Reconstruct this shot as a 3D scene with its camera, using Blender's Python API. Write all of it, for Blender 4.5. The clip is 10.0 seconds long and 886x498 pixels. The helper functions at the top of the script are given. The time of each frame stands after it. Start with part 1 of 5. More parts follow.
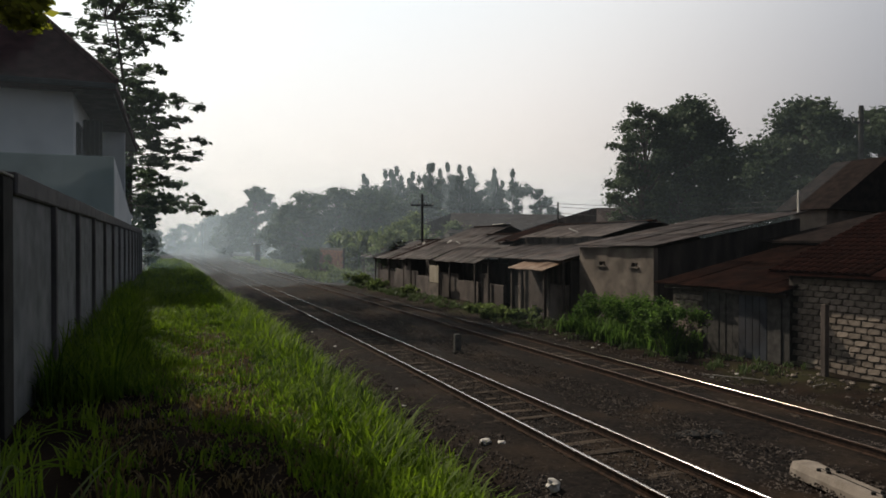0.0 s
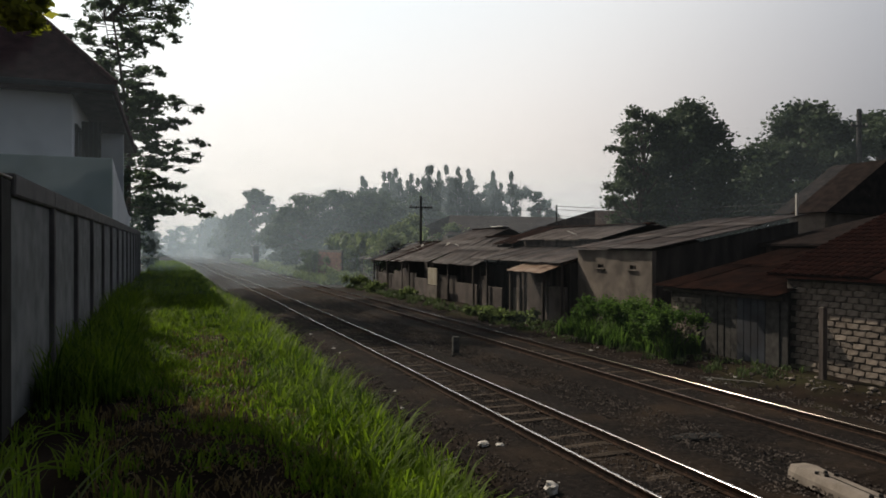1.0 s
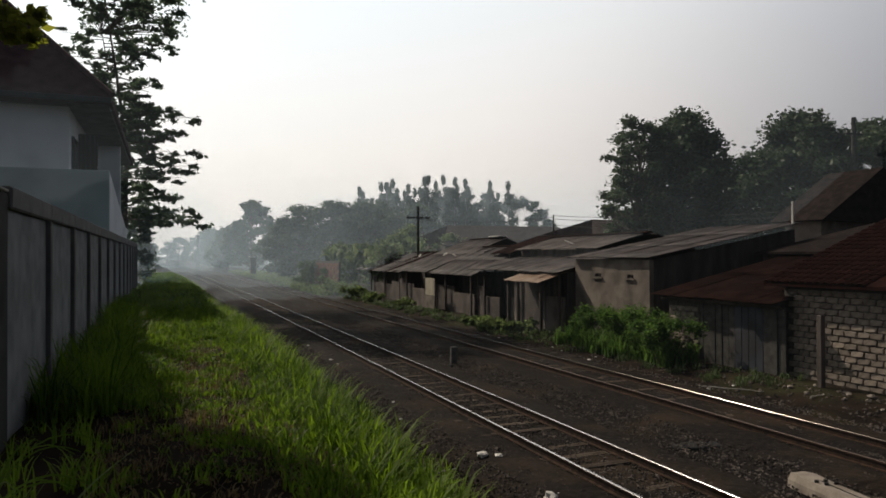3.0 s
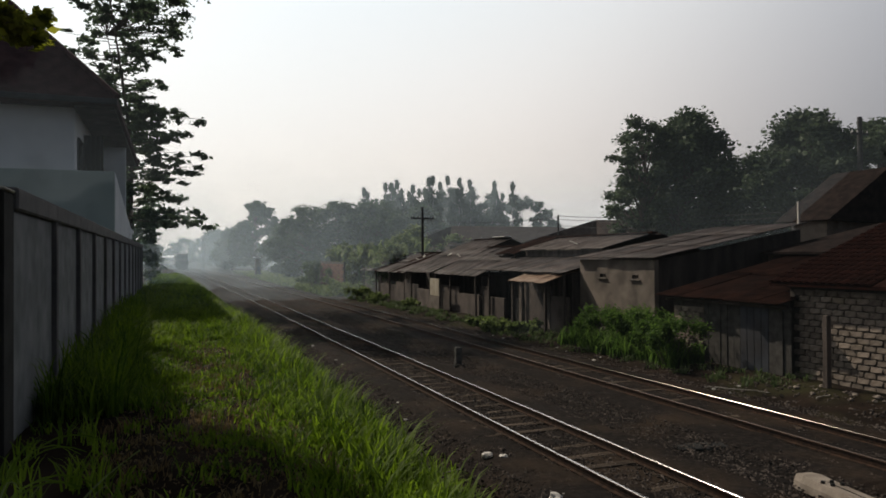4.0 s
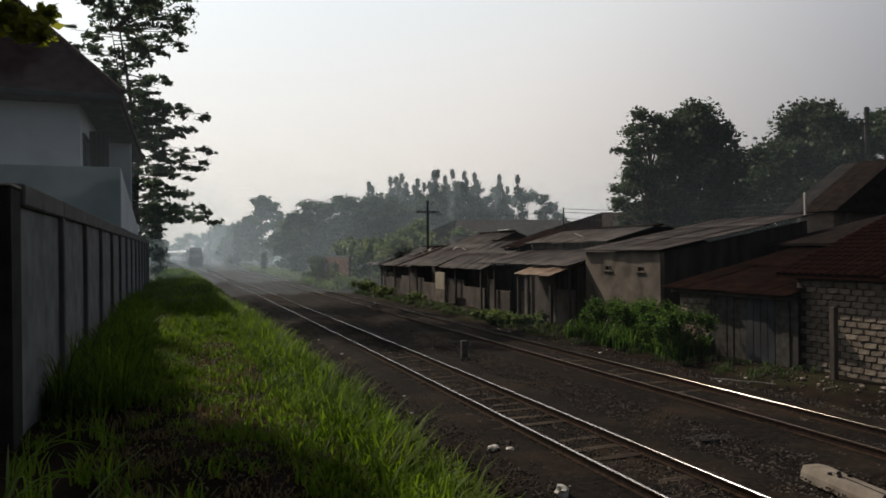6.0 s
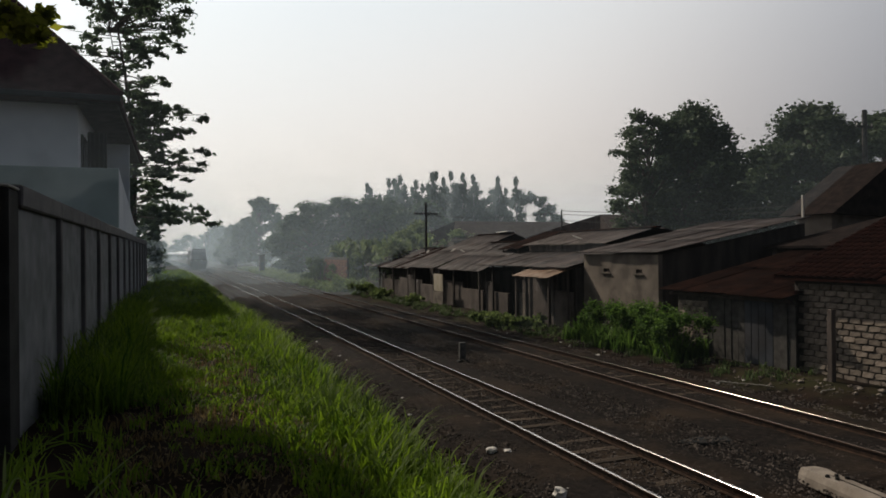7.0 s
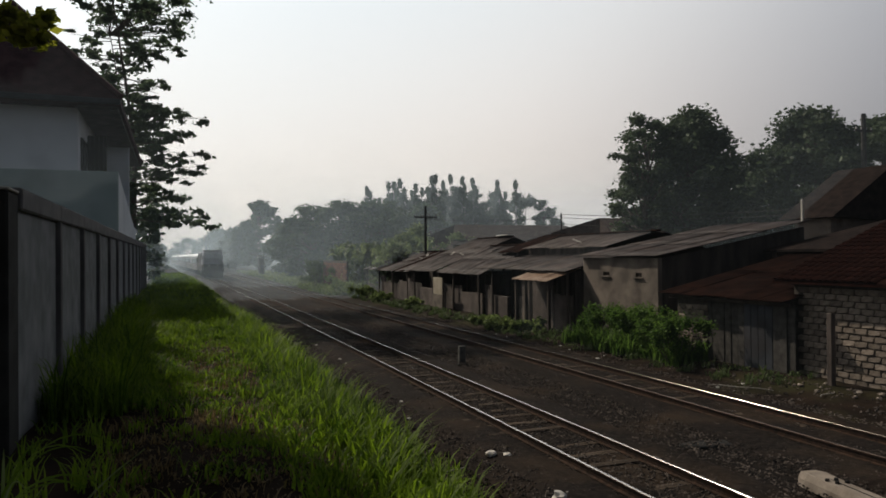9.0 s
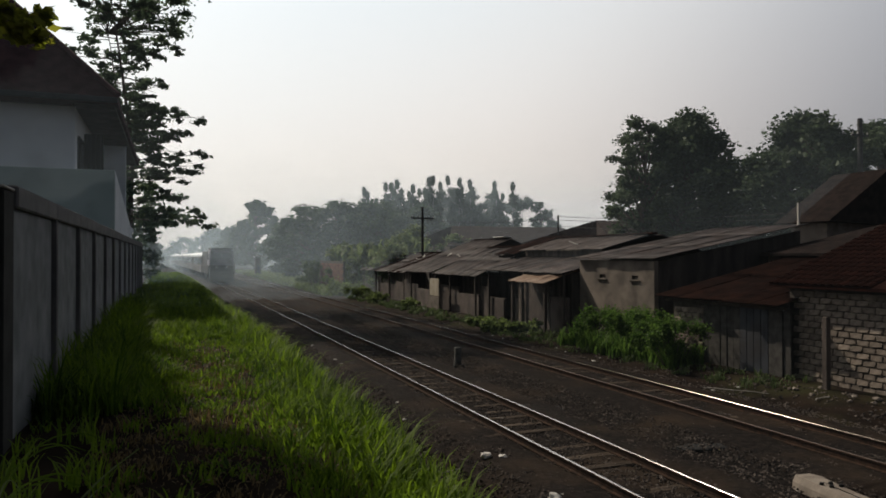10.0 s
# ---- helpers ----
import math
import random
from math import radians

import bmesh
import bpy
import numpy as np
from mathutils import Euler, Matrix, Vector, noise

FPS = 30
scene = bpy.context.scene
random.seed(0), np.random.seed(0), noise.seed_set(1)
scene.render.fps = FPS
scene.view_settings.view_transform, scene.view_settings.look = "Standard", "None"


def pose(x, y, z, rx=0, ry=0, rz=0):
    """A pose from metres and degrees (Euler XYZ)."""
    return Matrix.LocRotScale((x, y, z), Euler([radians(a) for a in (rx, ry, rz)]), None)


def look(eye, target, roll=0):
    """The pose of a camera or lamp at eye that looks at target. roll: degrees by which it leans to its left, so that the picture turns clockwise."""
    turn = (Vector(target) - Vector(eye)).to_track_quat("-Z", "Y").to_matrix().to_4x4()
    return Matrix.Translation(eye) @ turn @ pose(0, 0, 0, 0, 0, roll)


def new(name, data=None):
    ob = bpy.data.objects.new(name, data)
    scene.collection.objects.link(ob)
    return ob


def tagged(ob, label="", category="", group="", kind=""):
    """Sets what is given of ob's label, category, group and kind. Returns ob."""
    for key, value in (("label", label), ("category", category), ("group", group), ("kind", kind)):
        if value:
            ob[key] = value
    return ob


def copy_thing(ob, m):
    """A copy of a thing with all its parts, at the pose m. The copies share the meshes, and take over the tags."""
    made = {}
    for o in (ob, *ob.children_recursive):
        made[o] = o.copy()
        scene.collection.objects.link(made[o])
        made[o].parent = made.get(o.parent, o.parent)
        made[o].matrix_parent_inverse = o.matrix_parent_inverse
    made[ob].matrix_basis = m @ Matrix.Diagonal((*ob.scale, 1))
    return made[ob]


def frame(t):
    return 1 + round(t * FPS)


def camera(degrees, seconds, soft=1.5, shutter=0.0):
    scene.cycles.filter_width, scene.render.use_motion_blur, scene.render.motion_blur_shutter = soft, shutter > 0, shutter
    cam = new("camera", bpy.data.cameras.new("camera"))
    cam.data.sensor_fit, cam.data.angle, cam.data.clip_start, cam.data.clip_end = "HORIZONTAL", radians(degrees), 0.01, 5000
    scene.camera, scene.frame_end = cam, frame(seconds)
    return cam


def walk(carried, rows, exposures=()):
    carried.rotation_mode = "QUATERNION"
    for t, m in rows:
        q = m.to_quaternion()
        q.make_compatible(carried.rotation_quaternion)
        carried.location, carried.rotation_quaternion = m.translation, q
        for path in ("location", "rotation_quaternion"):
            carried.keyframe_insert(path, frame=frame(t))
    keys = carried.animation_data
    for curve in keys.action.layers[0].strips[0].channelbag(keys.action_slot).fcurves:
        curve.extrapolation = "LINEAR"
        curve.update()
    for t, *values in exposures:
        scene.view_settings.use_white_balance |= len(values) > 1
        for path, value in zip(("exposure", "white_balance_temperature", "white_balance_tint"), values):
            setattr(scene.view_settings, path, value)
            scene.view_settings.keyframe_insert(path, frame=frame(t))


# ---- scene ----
import math as m_

# ---------------------------------------------------------------- camera
cam = camera(64.2, 10.0, soft=1.7)
EYE = 3.08            # above the rail heads, which are at z = 0
TURNS = [             # seconds, yaw, pitch, roll: held by hand, standing still
    (0, -21.166, -0.504, 0.000),
    (0.5, -21.244, -0.388, 0.073),
    (1, -21.284, -0.316, -0.112),
    (1.5, -21.449, -0.218, 0.091),
    (2, -21.559, 0.137, -0.076),
    (2.5, -21.647, 0.416, 0.144),
    (4, -21.130, 0.552, 0.305),
    (4.5, -21.062, 0.262, 0.221),
    (5, -20.795, 0.186, 0.477),
    (5.5, -20.639, -0.019, 0.678),
    (7, -20.842, 0.178, 0.549),
    (7.5, -20.715, -0.108, 0.443),
    (8, -20.903, 0.109, 0.549),
    (8.5, -20.770, 0.251, 0.545),
    (9, -20.877, 0.450, 0.507),
    (9.5, -20.924, 0.593, 0.175),
    (10, -21.141, 0.549, 0.076),
]
walk(cam, [(t, pose(0, 0, EYE, 90 + pitch, roll, yaw)) for t, yaw, pitch, roll in TURNS],
     ((0, -0.04), (2.7, -0.06), (4.5, -0.17), (7.5, -0.25), (10, -0.2)))

# ---------------------------------------------------------------- light
SUN = Vector((-0.30, 0.69, 0.66)).normalized()
ELEV = m_.asin(SUN.z)
AZIM = m_.atan2(SUN.x, SUN.y)
world = bpy.data.worlds.new("hazy_sky")
scene.world = world
world.use_nodes = True
wn, wl = world.node_tree.nodes, world.node_tree.links
wn.clear()
sky = wn.new("ShaderNodeTexSky")
sky.sky_type = "NISHITA"
sky.sun_disc = False
sky.sun_elevation, sky.sun_rotation = ELEV, AZIM % (2 * m_.pi)
sky.air_density, sky.dust_density, sky.ozone_density = 1.0, 6.0, 1.0
soft_sky = wn.new("ShaderNodeHueSaturation")
soft_sky.inputs["Saturation"].default_value = 0.4
soft_sky.inputs["Value"].default_value = 0.02
# thick haze scatters the sunlight forward: the sky is bright towards the sun and dim behind
wco = wn.new("ShaderNodeTexCoord")
wdot = wn.new("ShaderNodeVectorMath")
wdot.operation = "DOT_PRODUCT"
wdot.inputs[1].default_value = SUN
glow = wn.new("ShaderNodeValToRGB")
glow.color_ramp.interpolation = "B_SPLINE"
for at, colour in ((0.0, (0.075, 0.085, 0.105)), (0.46, (0.12, 0.135, 0.165)), (0.62, (0.25, 0.255, 0.29)), (0.718, (0.60, 0.565, 0.565)), (0.807, (0.93, 0.865, 0.825)), (0.92, (0.92, 0.93, 0.925)), (1.0, (1.15, 1.15, 1.1))):
    e = glow.color_ramp.elements.new(at)
    e.color = (*colour, 1)
glow.color_ramp.elements.remove(glow.color_ramp.elements[0])
glow.color_ramp.elements.remove(glow.color_ramp.elements[-1])
half = wn.new("ShaderNodeMath")
half.operation = "MULTIPLY_ADD"
half.inputs[1].default_value, half.inputs[2].default_value = 0.5, 0.5
both = wn.new("ShaderNodeMix")
both.data_type, both.blend_type = "RGBA", "ADD"
both.inputs["Factor"].default_value = 1.0
bg = wn.new("ShaderNodeBackground")
bg.inputs["Strength"].default_value = 1.0
wout = wn.new("ShaderNodeOutputWorld")
wl.new(wco.outputs["Generated"], wdot.inputs[0])
wl.new(wdot.outputs["Value"], half.inputs[0])
wl.new(half.outputs[0], glow.inputs[0])
wl.new(sky.outputs[0], soft_sky.inputs["Color"])
# the haze thins towards the zenith
wsep = wn.new("ShaderNodeSeparateXYZ")
thin = wn.new("ShaderNodeMapRange")
thin.interpolation_type = "SMOOTHSTEP"
for key, value in (("From Min", 0.34), ("From Max", 0.62), ("To Min", 1.0), ("To Max", 0.12)):
    thin.inputs[key].default_value = value
dimmed = wn.new("ShaderNodeVectorMath")
dimmed.operation = "SCALE"
wl.new(wco.outputs["Generated"], wsep.inputs[0])
wl.new(wsep.outputs["Z"], thin.inputs["Value"])
wl.new(glow.outputs[0], dimmed.inputs[0])
wl.new(thin.outputs[0], dimmed.inputs["Scale"])
tint = wn.new("ShaderNodeValToRGB")
tint.color_ramp.elements[0].position, tint.color_ramp.elements[1].position = 0.0, 0.34
tint.color_ramp.elements[0].color, tint.color_ramp.elements[1].color = (1.025, 0.945, 0.86, 1), (0.91, 0.985, 1.025, 1)
toned = wn.new("ShaderNodeVectorMath")
toned.operation = "MULTIPLY"
wl.new(wsep.outputs["Z"], tint.inputs[0])
wl.new(dimmed.outputs[0], toned.inputs[0])
wl.new(tint.outputs[0], toned.inputs[1])
wl.new(toned.outputs[0], both.inputs["A"])
wl.new(soft_sky.outputs[0], both.inputs["B"])
wl.new(both.outputs["Result"], bg.inputs[0])
wl.new(bg.outputs[0], wout.inputs[0])
sun_data = bpy.data.lights.new("sun", "SUN")
sun_data.energy, sun_data.angle, sun_data.color = 3.3, radians(1.0), (1.0, 0.88, 0.72)
sun = new("sun", sun_data)
sun.matrix_world = look((0, 0, 60), Vector((0, 0, 60)) - SUN)


# ---------------------------------------------------------------- materials
def material(name, dark, light, scale=4.0, rough=0.85, metal=0.0, bump=0.3, fine=60.0, stain=None, stain_scale=0.7,
             stain_amount=0.5, random_tone=0.0, stretch=(1, 1, 1), spec=0.3):
    """A rough surface with large blotches, fine grain, an optional stain and a little relief."""
    mt = bpy.data.materials.new(name)
    mt.use_nodes = True
    n, l = mt.node_tree.nodes, mt.node_tree.links
    b = n["Principled BSDF"]
    b.inputs["Roughness"].default_value, b.inputs["Metallic"].default_value = rough, metal
    b.inputs["Specular IOR Level"].default_value = spec
    co = n.new("ShaderNodeTexCoord")
    mp = n.new("ShaderNodeMapping")
    mp.inputs["Scale"].default_value = stretch
    l.new(co.outputs["Object"], mp.inputs[0])

    def noise_at(s, detail):
        t = n.new("ShaderNodeTexNoise")
        t.inputs["Scale"].default_value, t.inputs["Detail"].default_value = s, detail
        l.new(mp.outputs[0], t.inputs["Vector"])
        return t

    big, small = noise_at(scale, 5), noise_at(fine, 3)
    ramp = n.new("ShaderNodeValToRGB")
    ramp.color_ramp.elements[0].position, ramp.color_ramp.elements[1].position = 0.33, 0.68
    ramp.color_ramp.elements[0].color, ramp.color_ramp.elements[1].color = (*dark, 1), (*light, 1)
    add = n.new("ShaderNodeMath")
    add.operation = "MULTIPLY_ADD"
    l.new(small.outputs[0], add.inputs[0])
    add.inputs[1].default_value = 0.35
    l.new(big.outputs[0], add.inputs[2])
    sub = n.new("ShaderNodeMath")
    sub.operation = "SUBTRACT"
    l.new(add.outputs[0], sub.inputs[0])
    sub.inputs[1].default_value = 0.17
    l.new(sub.outputs[0], ramp.inputs[0])
    colour = ramp.outputs[0]
    if stain:
        st = noise_at(stain_scale, 6)
        sr = n.new("ShaderNodeValToRGB")
        sr.color_ramp.elements[0].position, sr.color_ramp.elements[1].position = 0.5, 0.72
        mx = n.new("ShaderNodeMix")
        mx.data_type = "RGBA"
        sc = n.new("ShaderNodeMath")
        sc.operation = "MULTIPLY"
        sc.inputs[1].default_value = stain_amount
        l.new(st.outputs[0], sr.inputs[0])
        l.new(sr.outputs[0], sc.inputs[0])
        l.new(sc.outputs[0], mx.inputs["Factor"])
        l.new(colour, mx.inputs["A"])
        mx.inputs["B"].default_value = (*stain, 1)
        colour = mx.outputs["Result"]
    if random_tone:
        oi = n.new("ShaderNodeObjectInfo")
        mr = n.new("ShaderNodeMapRange")
        mr.inputs["To Min"].default_value, mr.inputs["To Max"].default_value = 1 - random_tone, 1 + random_tone
        hs = n.new("ShaderNodeHueSaturation")
        l.new(oi.outputs["Random"], mr.inputs["Value"])
        l.new(mr.outputs[0], hs.inputs["Value"])
        l.new(colour, hs.inputs["Color"])
        colour = hs.outputs[0]
    l.new(colour, b.inputs["Base Color"])
    if bump:
        bp = n.new("ShaderNodeBump")
        bp.inputs["Strength"].default_value, bp.inputs["Distance"].default_value = bump, 0.02
        l.new(add.outputs[0], bp.inputs["Height"])
        l.new(bp.outputs[0], b.inputs["Normal"])
    return mt


def leaf_material(name, dark, light, through_light=0.45, tone=0.35):
    """Leaves and blades: each piece has its own tone, and lets some light through."""
    mt = bpy.data.materials.new(name)
    mt.use_nodes = True
    n, l = mt.node_tree.nodes, mt.node_tree.links
    b, out = n["Principled BSDF"], n["Material Output"]
    b.inputs["Roughness"].default_value = 0.6
    b.inputs["Specular IOR Level"].default_value = 0.25
    g = n.new("ShaderNodeNewGeometry")
    co = n.new("ShaderNodeTexCoord")
    ns = n.new("ShaderNodeTexNoise")
    ns.inputs["Scale"].default_value = 0.6
    l.new(co.outputs["Object"], ns.inputs["Vector"])
    ad = n.new("ShaderNodeMath")
    ad.operation = "MULTIPLY_ADD"
    ad.inputs[1].default_value = tone
    l.new(g.outputs["Random Per Island"], ad.inputs[0])
    l.new(ns.outputs[0], ad.inputs[2])
    ramp = n.new("ShaderNodeValToRGB")
    ramp.color_ramp.elements[0].position, ramp.color_ramp.elements[1].position = 0.4, 0.85
    ramp.color_ramp.elements[0].color, ramp.color_ramp.elements[1].color = (*dark, 1), (*light, 1)
    l.new(ad.outputs[0], ramp.inputs[0])
    l.new(ramp.outputs[0], b.inputs["Base Color"])
    tr = n.new("ShaderNodeBsdfTranslucent")
    l.new(ramp.outputs[0], tr.inputs["Color"])
    mix = n.new("ShaderNodeMixShader")
    mix.inputs[0].default_value = through_light
    l.new(b.outputs[0], mix.inputs[1])
    l.new(tr.outputs[0], mix.inputs[2])
    l.new(mix.outputs[0], out.inputs["Surface"])
    return mt


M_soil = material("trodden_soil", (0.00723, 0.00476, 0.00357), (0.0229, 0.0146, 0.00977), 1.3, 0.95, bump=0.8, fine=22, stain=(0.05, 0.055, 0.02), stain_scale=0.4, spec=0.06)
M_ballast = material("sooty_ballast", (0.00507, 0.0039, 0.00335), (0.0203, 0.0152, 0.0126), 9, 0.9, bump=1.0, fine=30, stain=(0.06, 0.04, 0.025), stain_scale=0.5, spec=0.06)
M_stone = material("ballast_stone", (0.0331, 0.0277, 0.0244), (0.129, 0.107, 0.0936), 3, 0.85, bump=0.4, spec=0.06)
M_sleeper = material("weathered_sleeper", (0.0275, 0.0202, 0.0157), (0.0922, 0.0716, 0.0551), 5, 0.85, fine=70, stretch=(0.4, 3, 3), random_tone=0.25, spec=0.06)
M_rust = material("rusty_rail_side", (0.016, 0.010, 0.007), (0.05, 0.028, 0.018), 12, 0.85, bump=0.3, metal=0.0, spec=0.1)
M_steel = material("polished_rail_head", (0.32, 0.30, 0.28), (0.45, 0.425, 0.40), 15, 0.18, metal=1.0, bump=0.05)
# Two darker head steels: the far rails' weaker reflection is put into the colour.
M_dimhead = material("dim_reflection_rail_head", (0.06, 0.052, 0.046), (0.15, 0.135, 0.12), 7, 0.17, metal=1.0, bump=0.05)
M_unlithead = material("unlit_rail_head", (0.06, 0.042, 0.034), (0.11, 0.085, 0.07), 15, 0.6, metal=0.6, bump=0.05)
M_concrete = material("old_concrete", (0.15, 0.155, 0.165), (0.26, 0.265, 0.275), 2.2, 0.9, bump=0.3, stain=(0.10, 0.10, 0.095), stain_scale=1.3)
M_coping = material("weathered_coping", (0.1, 0.098, 0.1), (0.18, 0.17, 0.17), 2.5, 0.9, bump=0.3, stain=(0.07, 0.065, 0.06), stain_scale=1.5)
M_darkpost = material("dark_concrete", (0.015, 0.015, 0.014), (0.035, 0.035, 0.0325), 3, 0.95, bump=0.3)
M_paleconc = material("pale_concrete", (0.42, 0.40, 0.36), (0.58, 0.55, 0.50), 4, 0.85, bump=0.3, stain=(0.25, 0.2, 0.15), stain_scale=2)
M_sleeperconc = material("warm_grey_concrete", (0.17, 0.14, 0.115), (0.30, 0.26, 0.22), 4, 0.85, bump=0.3, stain=(0.12, 0.09, 0.07), stain_scale=2)
M_cream = material("faded_cream_paint", (0.30, 0.26, 0.19), (0.42, 0.37, 0.29), 3, 0.85, bump=0.2, stain=(0.14, 0.12, 0.1), stain_scale=1.5)
M_white = material("white_house_paint", (0.66, 0.7, 0.74), (0.78, 0.81, 0.84), 0.8, 0.8, bump=0.1, stain=(0.35, 0.37, 0.38), stain_scale=0.6, stain_amount=0.4)
M_green = material("pale_green_paint", (0.34, 0.43, 0.42), (0.46, 0.55, 0.53), 0.8, 0.8, bump=0.1, stain=(0.16, 0.2, 0.2), stain_scale=0.7)
M_redtile = material("dark_red_roof", (0.040, 0.021, 0.024), (0.085, 0.044, 0.048), 3, 0.9, bump=0.12, fine=25, spec=0.04)
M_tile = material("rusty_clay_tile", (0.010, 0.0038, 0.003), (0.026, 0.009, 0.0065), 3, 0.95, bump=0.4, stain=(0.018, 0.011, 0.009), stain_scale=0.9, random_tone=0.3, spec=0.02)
M_sheet = material("grey_corrugated_sheet", (0.042, 0.037, 0.038), (0.105, 0.092, 0.092), 1.5, 0.7, bump=0.15, stain=(0.07, 0.045, 0.036), stain_scale=0.8, random_tone=0.25, spec=0.12)
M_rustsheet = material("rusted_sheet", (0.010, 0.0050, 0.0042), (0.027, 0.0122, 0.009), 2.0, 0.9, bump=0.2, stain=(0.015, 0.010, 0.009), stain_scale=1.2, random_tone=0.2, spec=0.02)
M_orange = material("orange_rusted_sheet", (0.19, 0.115, 0.075), (0.32, 0.23, 0.165), 2.5, 0.7, bump=0.2, stain=(0.24, 0.11, 0.045), stain_scale=1.0)
M_block = material("limestone_block", (0.14, 0.113, 0.092), (0.245, 0.204, 0.166), 6, 0.9, bump=0.5, stain=(0.08, 0.063, 0.051), stain_scale=1.6, random_tone=0.28)
M_mortar = material("dark_mortar", (0.045, 0.038, 0.032), (0.085, 0.073, 0.063), 8, 0.95, bump=0.4)
M_plaster = material("stained_plaster", (0.085, 0.071, 0.060), (0.215, 0.178, 0.148), 1.6, 0.9, bump=0.4, stain=(0.045, 0.037, 0.032), stain_scale=0.8, stain_amount=0.85)
M_brown = material("brown_plank_wall", (0.036, 0.029, 0.026), (0.10, 0.08, 0.069), 2.5, 0.9, bump=0.4, stretch=(1, 1, 0.25), random_tone=0.3)
M_sooty = material("sooty_old_tile", (0.012, 0.010, 0.010), (0.030, 0.022, 0.020), 3, 0.95, bump=0.4, spec=0.02)
M_beige = material("dusty_beige_sheet", (0.066, 0.054, 0.051), (0.13, 0.108, 0.102), 1.2, 0.75, bump=0.15, stain=(0.06, 0.045, 0.04), stain_scale=0.8, random_tone=0.15, spec=0.12)
M_mud = material("grimy_mud_plaster", (0.05, 0.04, 0.036), (0.115, 0.094, 0.083), 1.1, 0.95, bump=0.4, stain=(0.035, 0.028, 0.025), stain_scale=0.6, random_tone=0.35)
M_oldroof = material("faded_brown_roof", (0.030, 0.024, 0.023), (0.062, 0.049, 0.046), 2, 0.9, bump=0.2, spec=0.05)
M_brick = material("old_brown_brick", (0.085, 0.034, 0.021), (0.17, 0.07, 0.042), 3, 0.9, bump=0.4, stain=(0.04, 0.03, 0.024), stain_scale=0.5, stain_amount=0.9, random_tone=0.25)
# Black that paints the shade of hollows, with no real opening behind.
M_black = material("painted_shade_black", (0.01, 0.01, 0.01), (0.02, 0.02, 0.02), 3, 0.9, bump=0)
M_iron = material("dark_iron_door", (0.022, 0.026, 0.034), (0.05, 0.055, 0.068), 2, 0.6, bump=0.2, stain=(0.03, 0.02, 0.014))
M_pole = material("dark_pole", (0.03, 0.028, 0.026), (0.07, 0.065, 0.06), 5, 0.85, bump=0.3)
M_bark = material("bark", (0.05, 0.04, 0.03), (0.13, 0.11, 0.09), 5, 0.95, bump=0.8, stretch=(1, 1, 0.3))
M_palebark = material("pale_bark", (0.22, 0.20, 0.18), (0.36, 0.34, 0.31), 5, 0.95, bump=0.4, stretch=(1, 1, 0.3))
M_litter = material("pale_litter", (0.45, 0.43, 0.40), (0.75, 0.72, 0.68), 8, 0.8, bump=0.3)
M_leaf_dark = leaf_material("dark_tree_leaves", (0.030, 0.048, 0.034), (0.095, 0.13, 0.07), 0.4)
M_leaf_left = leaf_material("feathery_leaves", (0.045, 0.075, 0.045), (0.11, 0.16, 0.085), 0.5)
M_leaf_teak = leaf_material("teak_leaves", (0.035, 0.055, 0.035), (0.07, 0.10, 0.06), 0.35)
M_leaf_yellow = leaf_material("yellow_green_leaves", (0.17, 0.20, 0.016), (0.34, 0.35, 0.04), 0.62)
M_leaf_far = leaf_material("far_tree_leaves", (0.035, 0.06, 0.035), (0.08, 0.12, 0.06), 0.35)
M_bush = leaf_material("bush_leaves", (0.036, 0.085, 0.015), (0.12, 0.21, 0.036), 0.55)
M_weed = leaf_material("dull_weed_leaves", (0.035, 0.06, 0.02), (0.10, 0.14, 0.05), 0.45)
M_banana = leaf_material("banana_leaves", (0.07, 0.11, 0.04), (0.21, 0.26, 0.11), 0.5)
M_grass = leaf_material("tall_grass_blades", (0.028, 0.070, 0.006), (0.15, 0.24, 0.014), 0.62, 0.5)
M_verge = leaf_material("pale_verge_grass", (0.07, 0.11, 0.03), (0.19, 0.25, 0.08), 0.5, 0.5)
M_straw = leaf_material("dry_straw", (0.055, 0.038, 0.016), (0.17, 0.125, 0.055), 0.4, 0.5)
M_loco = material("grimy_mauve_grey_paint", (0.20, 0.19, 0.22), (0.32, 0.30, 0.34), 1.5, 0.5, bump=0.05)
M_locodark = material("dark_undergear", (0.02, 0.02, 0.022), (0.045, 0.043, 0.042), 3, 0.7, bump=0.2)
M_coach = material("grimy_grey_coach_paint", (0.16, 0.155, 0.15), (0.24, 0.23, 0.225), 1.0, 0.45, bump=0.03)
M_coachroof = material("silver_coach_roof", (0.6, 0.6, 0.6), (0.8, 0.8, 0.8), 1.2, 0.28, metal=0.9, bump=0.05)
# Pale base colour carries the sky's reflection in the windscreen.
M_windscreen = material("sky_toned_windscreen", (0.16, 0.165, 0.19), (0.24, 0.245, 0.27), 2, 0.15, bump=0, spec=0.6)
M_glass = material("dark_window_glass", (0.02, 0.022, 0.025), (0.03, 0.032, 0.035), 2, 0.1, bump=0, spec=0.6)


# ---------------------------------------------------------------- mesh helpers
def obj(name, bm, mt, parent=None, label="", smooth=False):
    me = bpy.data.meshes.new(name)
    bm.normal_update()
    bm.to_mesh(me)
    bm.free()
    for one in (mt if isinstance(mt, (list, tuple)) else [mt]):
        me.materials.append(one)
    if smooth:
        for p in me.polygons:
            p.use_smooth = True
    ob = new(name, me)
    ob.parent = parent
    if label:
        ob["label"] = label
    return ob


